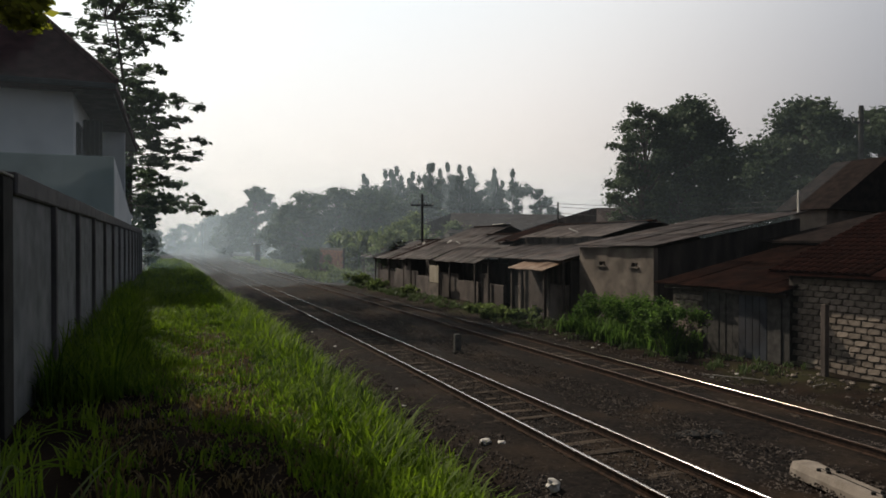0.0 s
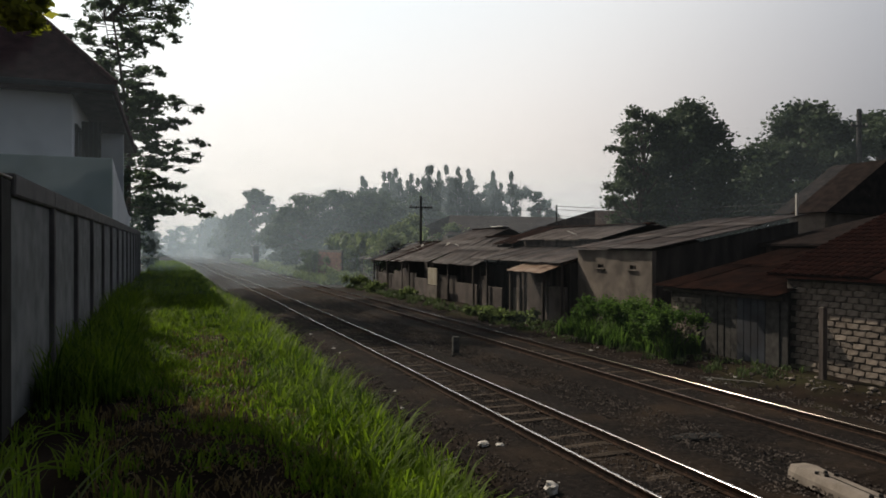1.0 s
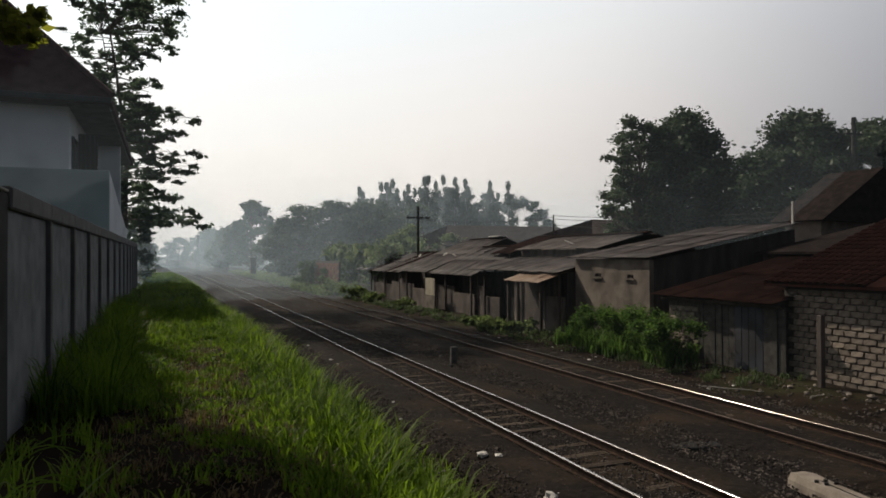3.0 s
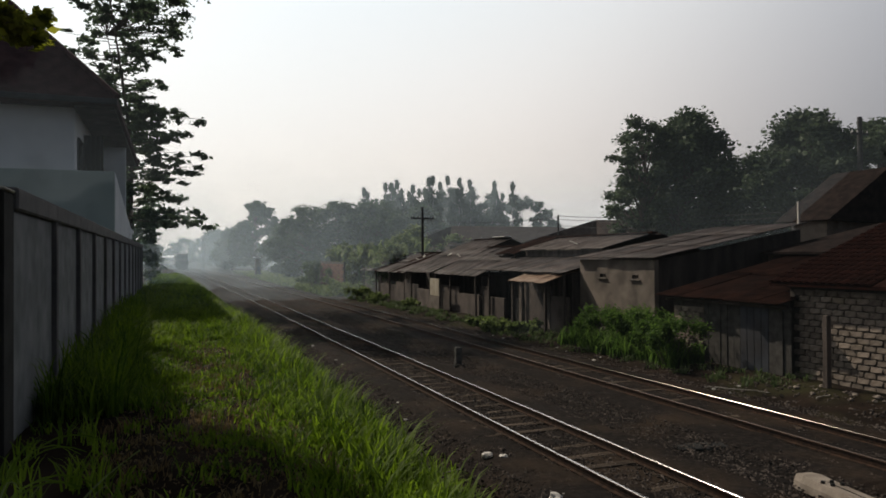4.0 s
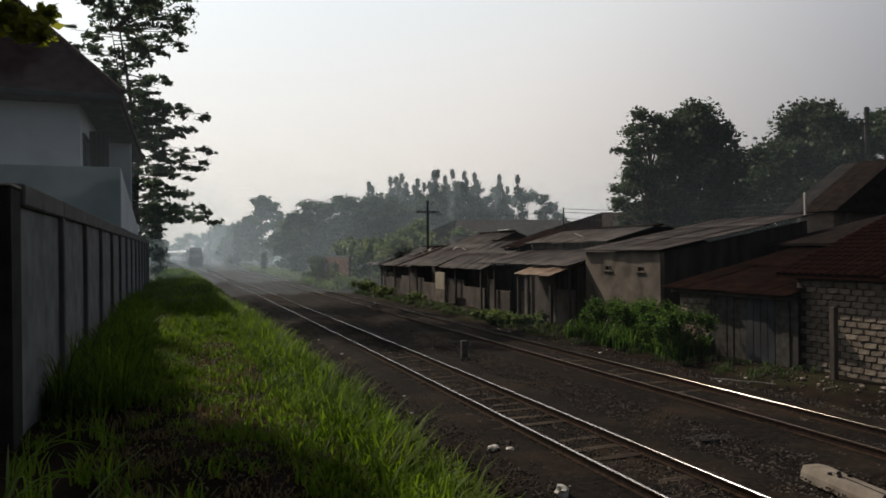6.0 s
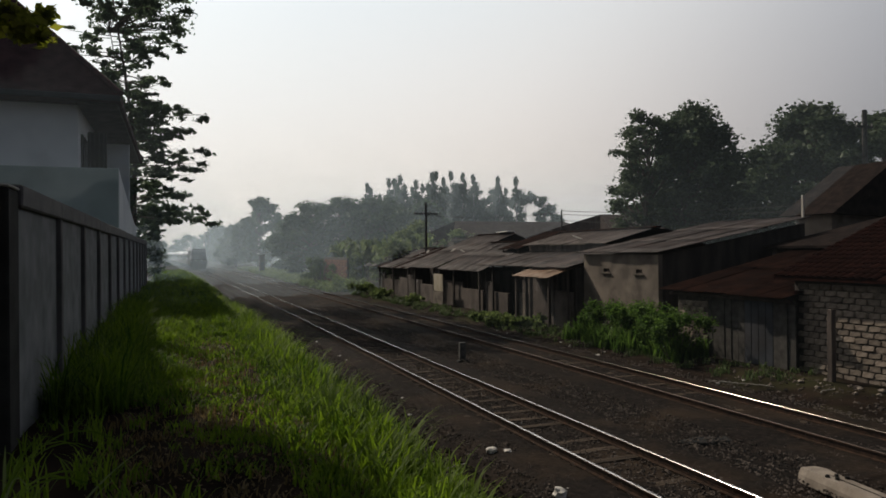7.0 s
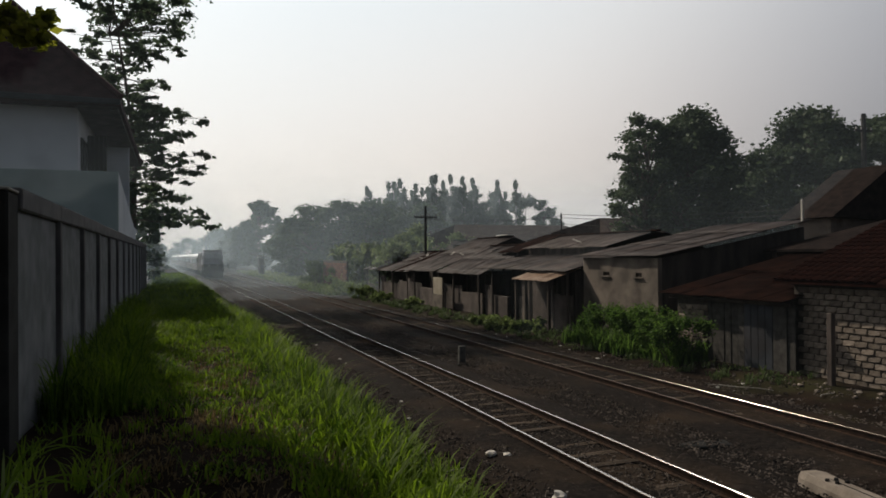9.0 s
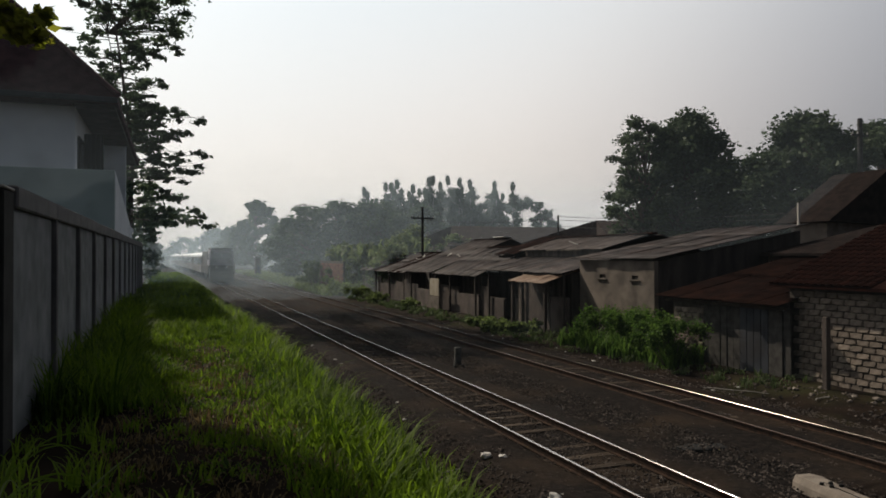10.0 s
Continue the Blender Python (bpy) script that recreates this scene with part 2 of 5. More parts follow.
def part(name, bm, mt, parent, label="", smooth=False):
    return obj(name, bm, mt, parent, label, smooth)


def raw(name, verts, faces, mt, parent=None, smooth=False):
    me = bpy.data.meshes.new(name)
    me.from_pydata(verts, [], faces)
    me.materials.append(mt)
    if smooth:
        me.polygons.foreach_set("use_smooth", [True] * len(me.polygons))
    ob = new(name, me)
    ob.parent = parent
    return ob


def empty(name, x=0, y=0, z=0, rz=0):
    ob = new(name)
    ob.matrix_world = pose(x, y, z, 0, 0, rz)
    return ob


def box(bm, x0, x1, y0, y1, z0, z1, bevel=0.0):
    r = bmesh.ops.create_cube(bm, size=1.0)
    vs = r["verts"]
    for v in vs:
        v.co = Vector(((x0 + x1) / 2 + v.co.x * (x1 - x0), (y0 + y1) / 2 + v.co.y * (y1 - y0), (z0 + z1) / 2 + v.co.z * (z1 - z0)))
    if bevel:
        es = list({e for v in vs for e in v.link_edges})
        bmesh.ops.bevel(bm, geom=es, offset=bevel, segments=1, affect="EDGES")
    return vs


def boxed(x0, x1, y0, y1, z0, z1, bevel=0.0):
    bm = bmesh.new()
    box(bm, x0, x1, y0, y1, z0, z1, bevel)
    return bm


def tube(bm, a, b, ra, rb, sides=8):
    a, b = Vector(a), Vector(b)
    d = (b - a)
    q = d.to_track_quat("Z", "Y").to_matrix()
    ring = []
    for c, r in ((a, ra), (b, rb)):
        ring.append([bm.verts.new(c + q @ Vector((r * m_.cos(k * 2 * m_.pi / sides), r * m_.sin(k * 2 * m_.pi / sides), 0))) for k in range(sides)])
    for k in range(sides):
        bm.faces.new((ring[0][k], ring[0][(k + 1) % sides], ring[1][(k + 1) % sides], ring[1][k]))
    bm.faces.new(ring[0][::-1])
    bm.faces.new(ring[1])


def slab_between(bm, corners, thick):
    """A sheet with thickness on four corners, in order round the edge."""
    top = [bm.verts.new(Vector(c)) for c in corners]
    bot = [bm.verts.new(Vector(c) - Vector((0, 0, thick))) for c in corners]
    bm.faces.new(top)
    bm.faces.new(bot[::-1])
    for k in range(4):
        j = (k + 1) % 4
        bm.faces.new((top[j], top[k], bot[k], bot[j]))


def corrugated(bm, y0, y1, x0, x1, z0, z1, pitch=0.09, depth=0.018, sag=0.0):
    """A corrugated sheet whose waves run up the slope from (x0, z0) to (x1, z1), laid along y."""
    n = max(4, int(abs(y1 - y0) / pitch * 4))
    rows = []
    for s in range(4):
        f = s / 3
        rows.append([])
        for k in range(n + 1):
            y = y0 + (y1 - y0) * k / n
            w = depth * m_.sin(2 * m_.pi * (y - y0) / pitch)
            rows[-1].append(bm.verts.new((x0 + (x1 - x0) * f, y, z0 + (z1 - z0) * f + w - sag * m_.sin(f * m_.pi))))
    for s in range(3):
        for k in range(n):
            bm.faces.new((rows[s][k], rows[s + 1][k], rows[s + 1][k + 1], rows[s][k + 1]))


def bend(y):
    """The line's slight curve to the west, in metres, y metres up the line."""
    return -max(y, 0.0) ** 2 / 10400.0


# ---------------------------------------------------------------- ground
def lie(x, y):
    """The height of the ground."""
    x = x - bend(y)
    f = min(max((x - 1.0) / 3.3, 0.0), 1.0)
    f = f * f * (3 - 2 * f)
    base = 1.22 * (1 - f) - 0.30 * f
    if x > 4.2:
        base = -0.30 + min(max((x - 12.2) / 2.0, 0), 1) * 0.2
    return base


def ground_sheet():
    xs = [-2500, -600, -150, -40, -12, -5] + [-2 + 0.25 * k for k in range(73)] + [18, 22, 30, 45, 80, 150, 400, 900, 2500]
    ys = [-2500, -500, -100, -30, -8] + [-2 + 0.5 * k for k in range(90)] + [45 + 5 * k for k in range(40)] + [260, 300, 400, 700, 1500, 3500]
    verts, faces = [], []
    for y in ys:
        for x in xs:
            z = lie(x, min(y, 400)) + 0.06 * noise.noise(Vector((x * 0.8, y * 0.8, 0))) + 0.03 * noise.noise(Vector((x * 3, y * 3, 4)))
            verts.append((x, y, z))
    w = len(xs)
    for j in range(len(ys) - 1):
        for i in range(w - 1):
            a = j * w + i
            faces.append((a, a + 1, a + w + 1, a + w))
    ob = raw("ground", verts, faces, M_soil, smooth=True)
    return tagged(ob, "bare brown soil with weeds beside the railway", "ground", kind="structure")


ground_sheet()
TRACKS = (6.2, 10.47)


def ballast_bed(cx, name):
    verts, faces = [], []
    ys = [-20 + 0.3 * k for k in range(220)] + [46 + 4 * k for k in range(60)] + [300, 400, 600]
    xs = [-1.95, -1.75] + [-1.5 + 0.15 * k for k in range(21)] + [1.75, 1.95]
    for y in ys:
        for x in xs:
            edge = max(0, abs(x) - 1.45)
            z = -0.150 + (0.02 if abs(x) > 0.62 else (-0.004 if cx < 8 else 0.012 + 0.02 * noise.noise(Vector((y * 0.25, 9, 0))))) - edge * 0.4 + 0.035 * noise.noise(Vector((x * 2.5 + cx, y * 2.5, 1))) + 0.02 * noise.noise(Vector((x * 8, y * 8, cx)))
            verts.append((cx + x + bend(y), y, z))
    w = len(xs)
    for j in range(len(ys) - 1):
        for i in range(w - 1):
            a = j * w + i
            faces.append((a, a + 1, a + w + 1, a + w))
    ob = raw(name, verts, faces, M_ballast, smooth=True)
    tagged(ob, "dark sooty crushed-stone ballast under the railway track", "ballast", kind="structure")


def middle_bed():
    verts, faces = [], []
    ys = [-20 + 0.3 * k for k in range(220)] + [46 + 4 * k for k in range(60)] + [300, 400, 600]
    xs = [7.8 + 0.11 * k for k in range(11)]
    for y in ys:
        for x in xs:
            z = -0.235 + 0.03 * noise.noise(Vector((x * 2.5, y * 2.5, 7))) + 0.02 * noise.noise(Vector((x * 8, y * 8, 3)))
            verts.append((x + bend(y), y, z))
    w = len(xs)
    for j in range(len(ys) - 1):
        for i in range(w - 1):
            a = j * w + i
            faces.append((a, a + 1, a + w + 1, a + w))
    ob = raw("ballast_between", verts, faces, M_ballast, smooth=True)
    tagged(ob, "dark gravel strip between the two railway tracks", "ballast", kind="structure")


ballast_bed(TRACKS[0], "ballast_near")
ballast_bed(TRACKS[1], "ballast_far")
middle_bed()

RAIL = [(-0.05, -0.14), (0.05, -0.14), (0.05, -0.13), (0.010, -0.115), (0.009, -0.04), (0.029, -0.031), (0.029, -0.006),
        (0.010, 0.0), (-0.025, 0.0), (-0.029, -0.0044), (-0.029, -0.031), (-0.009, -0.04), (-0.010, -0.115), (-0.05, -0.13)]


def rail(x, parent, head=None):
    ys = [-25, -10] + [4 * k for k in range(60)] + [260, 300, 350, 420, 500, 600]
    bm = bmesh.new()
    last = None
    for y in ys:
        ring = [bm.verts.new((x + bend(y) + a, y, b)) for a, b in RAIL]
        if last:
            for k in range(len(RAIL)):
                j = (k + 1) % len(RAIL)
                f = bm.faces.new((last[k], last[j], ring[j], ring[k]))
                f.material_index = 1 if k in (7, 8) else 0
        last = ring
    ob = part("rail", bm, [M_rust, head or M_steel], parent, "rusty steel rail with a polished head")
    return ob


def railway_track(cx):
    tr = tagged(empty("railway_track", 0, 0, 0), "narrow-gauge railway track with shiny rails on timber sleepers", "railway track", "railway tracks")
    # The far track's heads are toned down in colour to reflect less.
    rail(cx - 0.5685, tr, M_unlithead if cx > 8 else M_steel)
    rail(cx + 0.5685, tr, M_dimhead if cx > 8 else M_steel)
    bm = boxed(-0.98, 0.98, -0.09, 0.09, -0.28, -0.142, 0.012)
    me = bpy.data.meshes.new("sleeper")
    bm.to_mesh(me)
    bm.free()
    me.materials.append(M_sleeper)
    rng = random.Random(int(cx * 10))
    y = -3.0
    while y < 110:
        ob = new("sleeper", me)
        ob.parent = tr
        ob.matrix_basis = pose(cx + bend(y) + rng.uniform(-0.05, 0.05), y, rng.uniform(-0.016, 0.009), 0, rng.uniform(-0.6, 0.6), rng.uniform(-1.5, 1.5))
        y += 0.58 + rng.uniform(-0.03, 0.03)
    return tr


for cx in TRACKS:
    railway_track(cx)


# ---------------------------------------------------------------- concrete boundary wall
WALL_X, BAY, WALL_Y = -1.41, 2.65, 8.0


def boundary_wall():
    wall = tagged(empty("wall_west"), "grey precast concrete boundary wall with posts and a coping", "wall", kind="structure")
    base, under, top = 0.9, 3.56, 3.79
    panel = boxed(-0.05, 0.05, -BAY / 2 + 0.1, BAY / 2 - 0.1, base, under, 0.008)
    pm = bpy.data.meshes.new("panel")
    panel.to_mesh(pm)
    panel.free()
    pm.materials.append(M_concrete)
    post = boxed(-0.11, 0.11, -0.075, 0.075, base, under, 0.012)
    sm = bpy.data.meshes.new("post")
    post.to_mesh(sm)
    post.free()
    sm.materials.append(M_coping)
    cap = boxed(-0.13, 0.13, -BAY / 2 + 0.004, BAY / 2 - 0.004, under + 0.002, top, 0.02)
    cm = bpy.data.meshes.new("coping")
    cap.to_mesh(cm)
    cap.free()
    cm.materials.append(M_coping)
    for k in range(13):
        y = WALL_Y + 0.1 + BAY * k
        for name, me, dy, dx in (("panel", pm, BAY / 2, -0.11), ("post", sm, BAY, -0.11), ("coping", cm, BAY / 2, -0.13)):
            ob = new(name, me)
            ob.parent = wall
            ob.matrix_basis = pose(WALL_X + dx, y + dy, 0.004 * (k % 3), 0, 0, 0)
    end = tagged(obj("gate_pillar", boxed(WALL_X - 0.6, WALL_X - 0.03, WALL_Y - 0.42, WALL_Y + 0.05, 0.8, 3.72, 0.02), M_darkpost),
                 "dark concrete pillar at the wall's end", "pillar")
    # The cap's pale colour stands for light along the pillar's top edge.
    part("cap", boxed(WALL_X - 0.62, WALL_X - 0.02, WALL_Y - 0.44, WALL_Y + 0.06, 3.722, 3.75, 0.01), M_paleconc, end, "pale cap in the tone of a lit edge")
    return wall


boundary_wall()


# ---------------------------------------------------------------- two-storey house behind the wall
def white_house():
    h = tagged(empty("house"), "white two-storey house with a dark red hipped roof and balcony", "house")
    y0, y1, x0, x1 = 23.2, 36.5, -7.6, -2.6
    g = 1.0
    part("wall", boxed(x0, x1, y0, y1, g, 7.49, 0.02), M_white, h)
    # balcony: front and side parapets on a slab
    part("balcony_slab", boxed(x0, -1.62, y0 - 1.2, y1, 4.2, 4.38, 0.02), M_white, h)
    part("parapet", boxed(x0, -1.45, y0 - 1.35, y0 - 1.2, 3.6, 5.5, 0.015), M_green, h, "pale green rendered parapet")
    part("lower_wall", boxed(x0, -1.66, y0 - 1.1, y0 - 0.9, g, 4.19, 0.01), M_green, h, "pale green lower wall")
    bm = bmesh.new()
    side = [(y0 - 1.19, 5.48), (y0 - 1.19, 3.6), (y1 - 5, 3.6), (y1 - 5, 4.1)]
    a = [bm.verts.new((-1.45, y, z)) for y, z in side]
    b = [bm.verts.new((-1.60, y, z)) for y, z in side]
    bm.faces.new(a)
    bm.faces.new(b[::-1])
    for k in range(4):
        j = (k + 1) % 4
        bm.faces.new((a[j], a[k], b[k], b[j]))
    part("side_parapet", bm, M_white, h, "white sloping side parapet")
    part("end_wall", boxed(x1 + 0.02, -1.62, y0 + 7.2, y0 + 7.4, 4.385, 7.49, 0.02), M_white, h)
    part("ceiling_board", boxed(x1 + 0.02, -1.5, y0 - 0.6, y1, 7.40, 7.47, 0.01), M_brown, h, "dark boarded balcony ceiling")
    # windows on the front and the side
    for k in range(4):
        w = part("window", boxed(x1 - 0.02, x1 + 0.05, y0 + 0.5 + 3 * k, y0 + 2.1 + 3 * k, 4.9, 6.7, 0.01), M_glass, h, "dark window behind bars")
        for j in range(4):
            part("bar", boxed(x1 + 0.06, x1 + 0.08, y0 + 0.6 + 3 * k + 0.4 * j, y0 + 0.64 + 3 * k + 0.4 * j, 4.9, 6.7), M_iron, w)
    fw = part("window", boxed(-2.5, -1.95, y0 + 1.32, y0 + 1.38, 5.0, 6.9, 0.01), M_glass, h, "dark tall window")
    for j in range(4):
        part("bar", boxed(-2.44 + 0.13 * j, -2.41 + 0.13 * j, y0 + 1.27, y0 + 1.3, 5.0, 6.9), M_iron, fw)
    # hipped roof with a deep eave
    ex0, ex1, ey0, ey1, ez = -8.2, -1.42, 22.5, 37.5, 7.72
    bm = bmesh.new()
    lo = [bm.verts.new(c) for c in ((ex0, ey0, ez), (ex1, ey0, ez), (ex1, ey1, ez), (ex0, ey1, ez))]
    rx, rz = (ex0 + ex1) / 2, ez + 3.5
    hi = [bm.verts.new((rx, ey0 + 3.4, rz)), bm.verts.new((rx, ey1 - 3.4, rz))]
    low = [bm.verts.new((v.co.x, v.co.y, ez - 0.22)) for v in lo]
    bm.faces.new((lo[0], lo[1], hi[0]))
    bm.faces.new((lo[1], lo[2], hi[1], hi[0]))
    bm.faces.new((lo[2], lo[3], hi[1]))
    bm.faces.new((lo[3], lo[0], hi[0], hi[1]))
    for k in range(4):
        j = (k + 1) % 4
        bm.faces.new((lo[j], lo[k], low[k], low[j]))
    bm.faces.new(low[::-1])
    roof = part("roof", bm, M_redtile, h, "dark red hipped roof")
    part("gutter", boxed(ex0, ex1, ey0 - 0.09, ey0 - 0.004, ez - 0.2, ez - 0.04, 0.02), M_iron, h, "dark eave board")
    for ya, yb in ((ey0, ey0 + 3.4), (ey1, ey1 - 3.4)):
        bm = bmesh.new()
        tube(bm, (ex1, ya, ez + 0.03), (rx, yb, rz + 0.05), 0.1, 0.1, 6)
        part("hip_tile", bm, M_redtile, roof)
    h.matrix_world = pose(0, 0, EYE) @ Matrix.Scale(1.2, 4) @ pose(0, 0, -EYE)    # stands on higher ground, well back
    return h


white_house()


# ---------------------------------------------------------------- houses beside the line
def block_wall(name, x, y0, y1, z0, z1, parent, bw=0.33, bh=0.155, mt=None, seed=1):
    """Coursed blocks, each a piece, on a recessed mortar core, facing the line."""
    core = part(name, boxed(x + 0.02, x + 0.16, y0, y1, z0, z1), M_mortar, parent)
    meshes = []
    rng = random.Random(seed)
    for k in range(5):
        bm = boxed(-0.03, 0.02, -bw / 2 + 0.012, bw / 2 - 0.012, -bh / 2 + 0.011, bh / 2 - 0.011, 0.014)
        for v in bm.verts:
            v.co += Vector((rng.uniform(-0.016, 0.010), rng.uniform(-0.026, 0.016), rng.uniform(-0.02, 0.012)))
        me = bpy.data.meshes.new("block")
        bm.to_mesh(me)
        bm.free()
        me.materials.append(mt or M_block)
        meshes.append(me)
    rows = int((z1 - z0) / bh)
    for r in range(rows):
        n = int((y1 - y0) / bw) + 1
        for c in range(n):
            y = y0 + (c + 0.5 * (r % 2)) * bw + bw * 0.5
            if y + bw / 2 > y1 + 0.01:
                continue
            ob = new("block", rng.choice(meshes))
            ob.parent = core
            ob.matrix_basis = pose(x + rng.uniform(-0.012, 0.012), y, z0 + bh * (r + 0.5), rng.uniform(-1.5, 1.5), 0, rng.uniform(-1, 1))
    return core


def sheet_roof(parent, y0, y1, x0, x1, z0, z1, mt, wide=0.85, seed=3, name="roof_sheet", pitch=0.09):
    """Overlapping corrugated sheets, each a piece, side by side along the eave and two or three up the slope."""
    rng = random.Random(seed)
    n = max(1, round((y1 - y0) / wide))
    slope = m_.hypot(x1 - x0, z1 - z0)
    up = max(1, round(slope / 2.4))
    for k in range(n):
        ya, yb = y0 + (y1 - y0) * k / n, y0 + (y1 - y0) * (k + 1) / n + 0.05
        off = rng.uniform(-0.12, 0.06)
        for u in range(up):
            fa, fb = u / up, min(1.0, (u + 1) / up + 0.03)
            bm = bmesh.new()
            lift = 0.012 * (k % 2) + 0.02 * u + rng.uniform(0, 0.015)
            o = off if u == 0 else 0
            corrugated(bm, ya, yb, x0 + (x1 - x0) * fa + o, x0 + (x1 - x0) * fb, z0 + (z1 - z0) * fa + lift, z0 + (z1 - z0) * fb + lift + rng.uniform(-0.01, 0.02), pitch)
            ob = part(name, bm, mt if not isinstance(mt, list) else rng.choice(mt), parent, smooth=True)
            sol = ob.modifiers.new("thick", "SOLIDIFY")
            sol.thickness = 0.006


def brick_house():
    """The nearest house: a coursed block wall under a rust-red tiled roof."""
    h = tagged(empty("house"), "block-walled house with a rusty red tiled roof beside the line", "house")
    block_wall("wall", 15.2, 8.3, 14.05, -0.15, 2.2, h, seed=5)
    part("side_wall", boxed(15.42, 24, 13.85, 14.0, -0.2, 2.2), M_plaster, h)
    part("wall_plate", boxed(15.15, 15.35, 8.3, 14.1, 2.21, 2.32, 0.01), M_brown, h)
    part("back_wall", boxed(24.0, 24.2, 5, 14.0, -0.2, 5.3), M_plaster, h)
    bm = bmesh.new()
    slab_between(bm, ((14.75, 5.0, 2.33), (14.75, 14.3, 2.33), (24.2, 14.3, 5.85), (24.2, 5.0, 5.85)), 0.08)
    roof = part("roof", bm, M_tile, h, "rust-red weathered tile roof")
    # clay tiles, course by course
    rng = random.Random(8)
    bm = bmesh.new()
    prof = [(-0.11, 0.0), (-0.055, 0.035), (0.0, 0.045), (0.055, 0.03), (0.11, 0.0)]
    lo = [bm.verts.new((-0.17, a, b + 0.02)) for a, b in prof]
    hi = [bm.verts.new((0.17, a * 0.92, b)) for a, b in prof]
    for k in range(4):
        bm.faces.new((lo[k], lo[k + 1], hi[k + 1], hi[k]))
    bm.faces.new(lo[::-1])
    tm = bpy.data.meshes.new("roof_tile")
    bm.to_mesh(tm)
    bm.free()
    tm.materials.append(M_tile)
    ang = m_.degrees(m_.atan2(3.52, 9.45))
    for r in range(22):
        for c in range(13):
            f = (r * 0.3 + 0.15)
            ob = new("roof_tile", tm)
            ob.parent = roof
            ob.matrix_basis = pose(14.75 + f * m_.cos(radians(ang)), 14.2 - c * 0.225, 2.345 + f * m_.sin(radians(ang)), 0, -ang + rng.uniform(-2, 2), rng.uniform(-2, 2))
    return h


def tin_shed():
    """The low lean-to between the block house and the tall plastered house."""
    h = tagged(empty("shed"), "low lean-to shed with rusted sheet roof and dark door", "shed")
    block_wall("wall", 14.35, 16.3, 17.6, -0.2, 1.7, h, bw=0.3, bh=0.16, seed=9)
    rng = random.Random(2)
    y = 13.27
    while y < 16.25:
        w = 0.24
        if 13.9 < y < 14.9:
            mt, nm = M_iron, "door_board"
        else:
            mt, nm = M_pole, "wall_board"
        part(nm, boxed(14.38 + rng.uniform(-0.02, 0.02), 14.42, y, y + w - 0.015, -0.2, 1.72 + rng.uniform(-0.03, 0.02), 0.004), mt, h)
        y += w
    part("back_wall", boxed(14.5, 18.4, 17.45, 17.58, -0.2, 1.75), M_plaster, h)
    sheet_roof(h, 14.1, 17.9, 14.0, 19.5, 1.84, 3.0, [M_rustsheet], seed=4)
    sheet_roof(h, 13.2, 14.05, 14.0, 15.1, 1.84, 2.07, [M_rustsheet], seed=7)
    part("beam", boxed(14.2, 14.3, 13.25, 17.8, 1.70, 1.79, 0.01), M_brown, h)
    h.matrix_world = pose(0, 0, EYE) @ Matrix.Scale(1.036, 4) @ pose(0, 0, -EYE)    # set back near the line of the houses
    return h


def plaster_house():
    """The tall house with a stained plaster face and a long grey sheet roof."""
    h = tagged(empty("house"), "stained plaster house with grey corrugated roof and vent holes", "house")
    x, y0, y1 = 15.5, 20.0, 24.7
    # front wall, pierced by two vents
    vents = ((20.9, 21.25), (22.9, 23.3))
    cuts = [y0] + [v for p in vents for v in p] + [y1]
    for k in range(len(cuts) - 1):
        ya, yb = cuts[k], cuts[k + 1]
        if k % 2:
            part("wall", boxed(x, x + 0.18, ya, yb, -0.3, 2.22), M_plaster, h)
            part("lintel", boxed(x, x + 0.18, ya, yb, 2.36, 2.9), M_plaster, h)
        else:
            part("wall", boxed(x, x + 0.18, ya, yb, -0.3, 2.9), M_plaster, h, "rough stained plaster wall")
    for ya, yb in vents:
        part("vent_ledge", boxed(x - 0.07, x, ya - 0.12, yb + 0.12, 2.16, 2.20, 0.006), M_plaster, h)
        part("vent_bar", boxed(x + 0.05, x + 0.09, (ya + yb) / 2 - 0.03, (ya + yb) / 2 + 0.03, 2.22, 2.36), M_plaster, h)
    bm = bmesh.new()
    pts = [(x + 0.19, -0.3), (22.2, -0.3), (22.2, 4.0), (x + 0.19, 2.88)]
    a = [bm.verts.new((px, y0, pz)) for px, pz in pts]
    b = [bm.verts.new((px, y0 + 0.18, pz)) for px, pz in pts]
    bm.faces.new(a)
    bm.faces.new(b[::-1])
    for k in range(4):
        j = (k + 1) % 4
        bm.faces.new((a[j], a[k], b[k], b[j]))
    part("side_wall", bm, M_brown, h, "dark boarded side wall")
    sheet_roof(h, y0 - 0.25, y1 + 0.1, x - 0.22, 22.3, 2.97, 4.2, [M_sheet], seed=6)
    part("roof_pole", boxed(21.95, 22.02, 19.85, 19.92, 4.2, 5.05), M_paleconc, h, "pale thin pole at the roof's ridge")
    return h


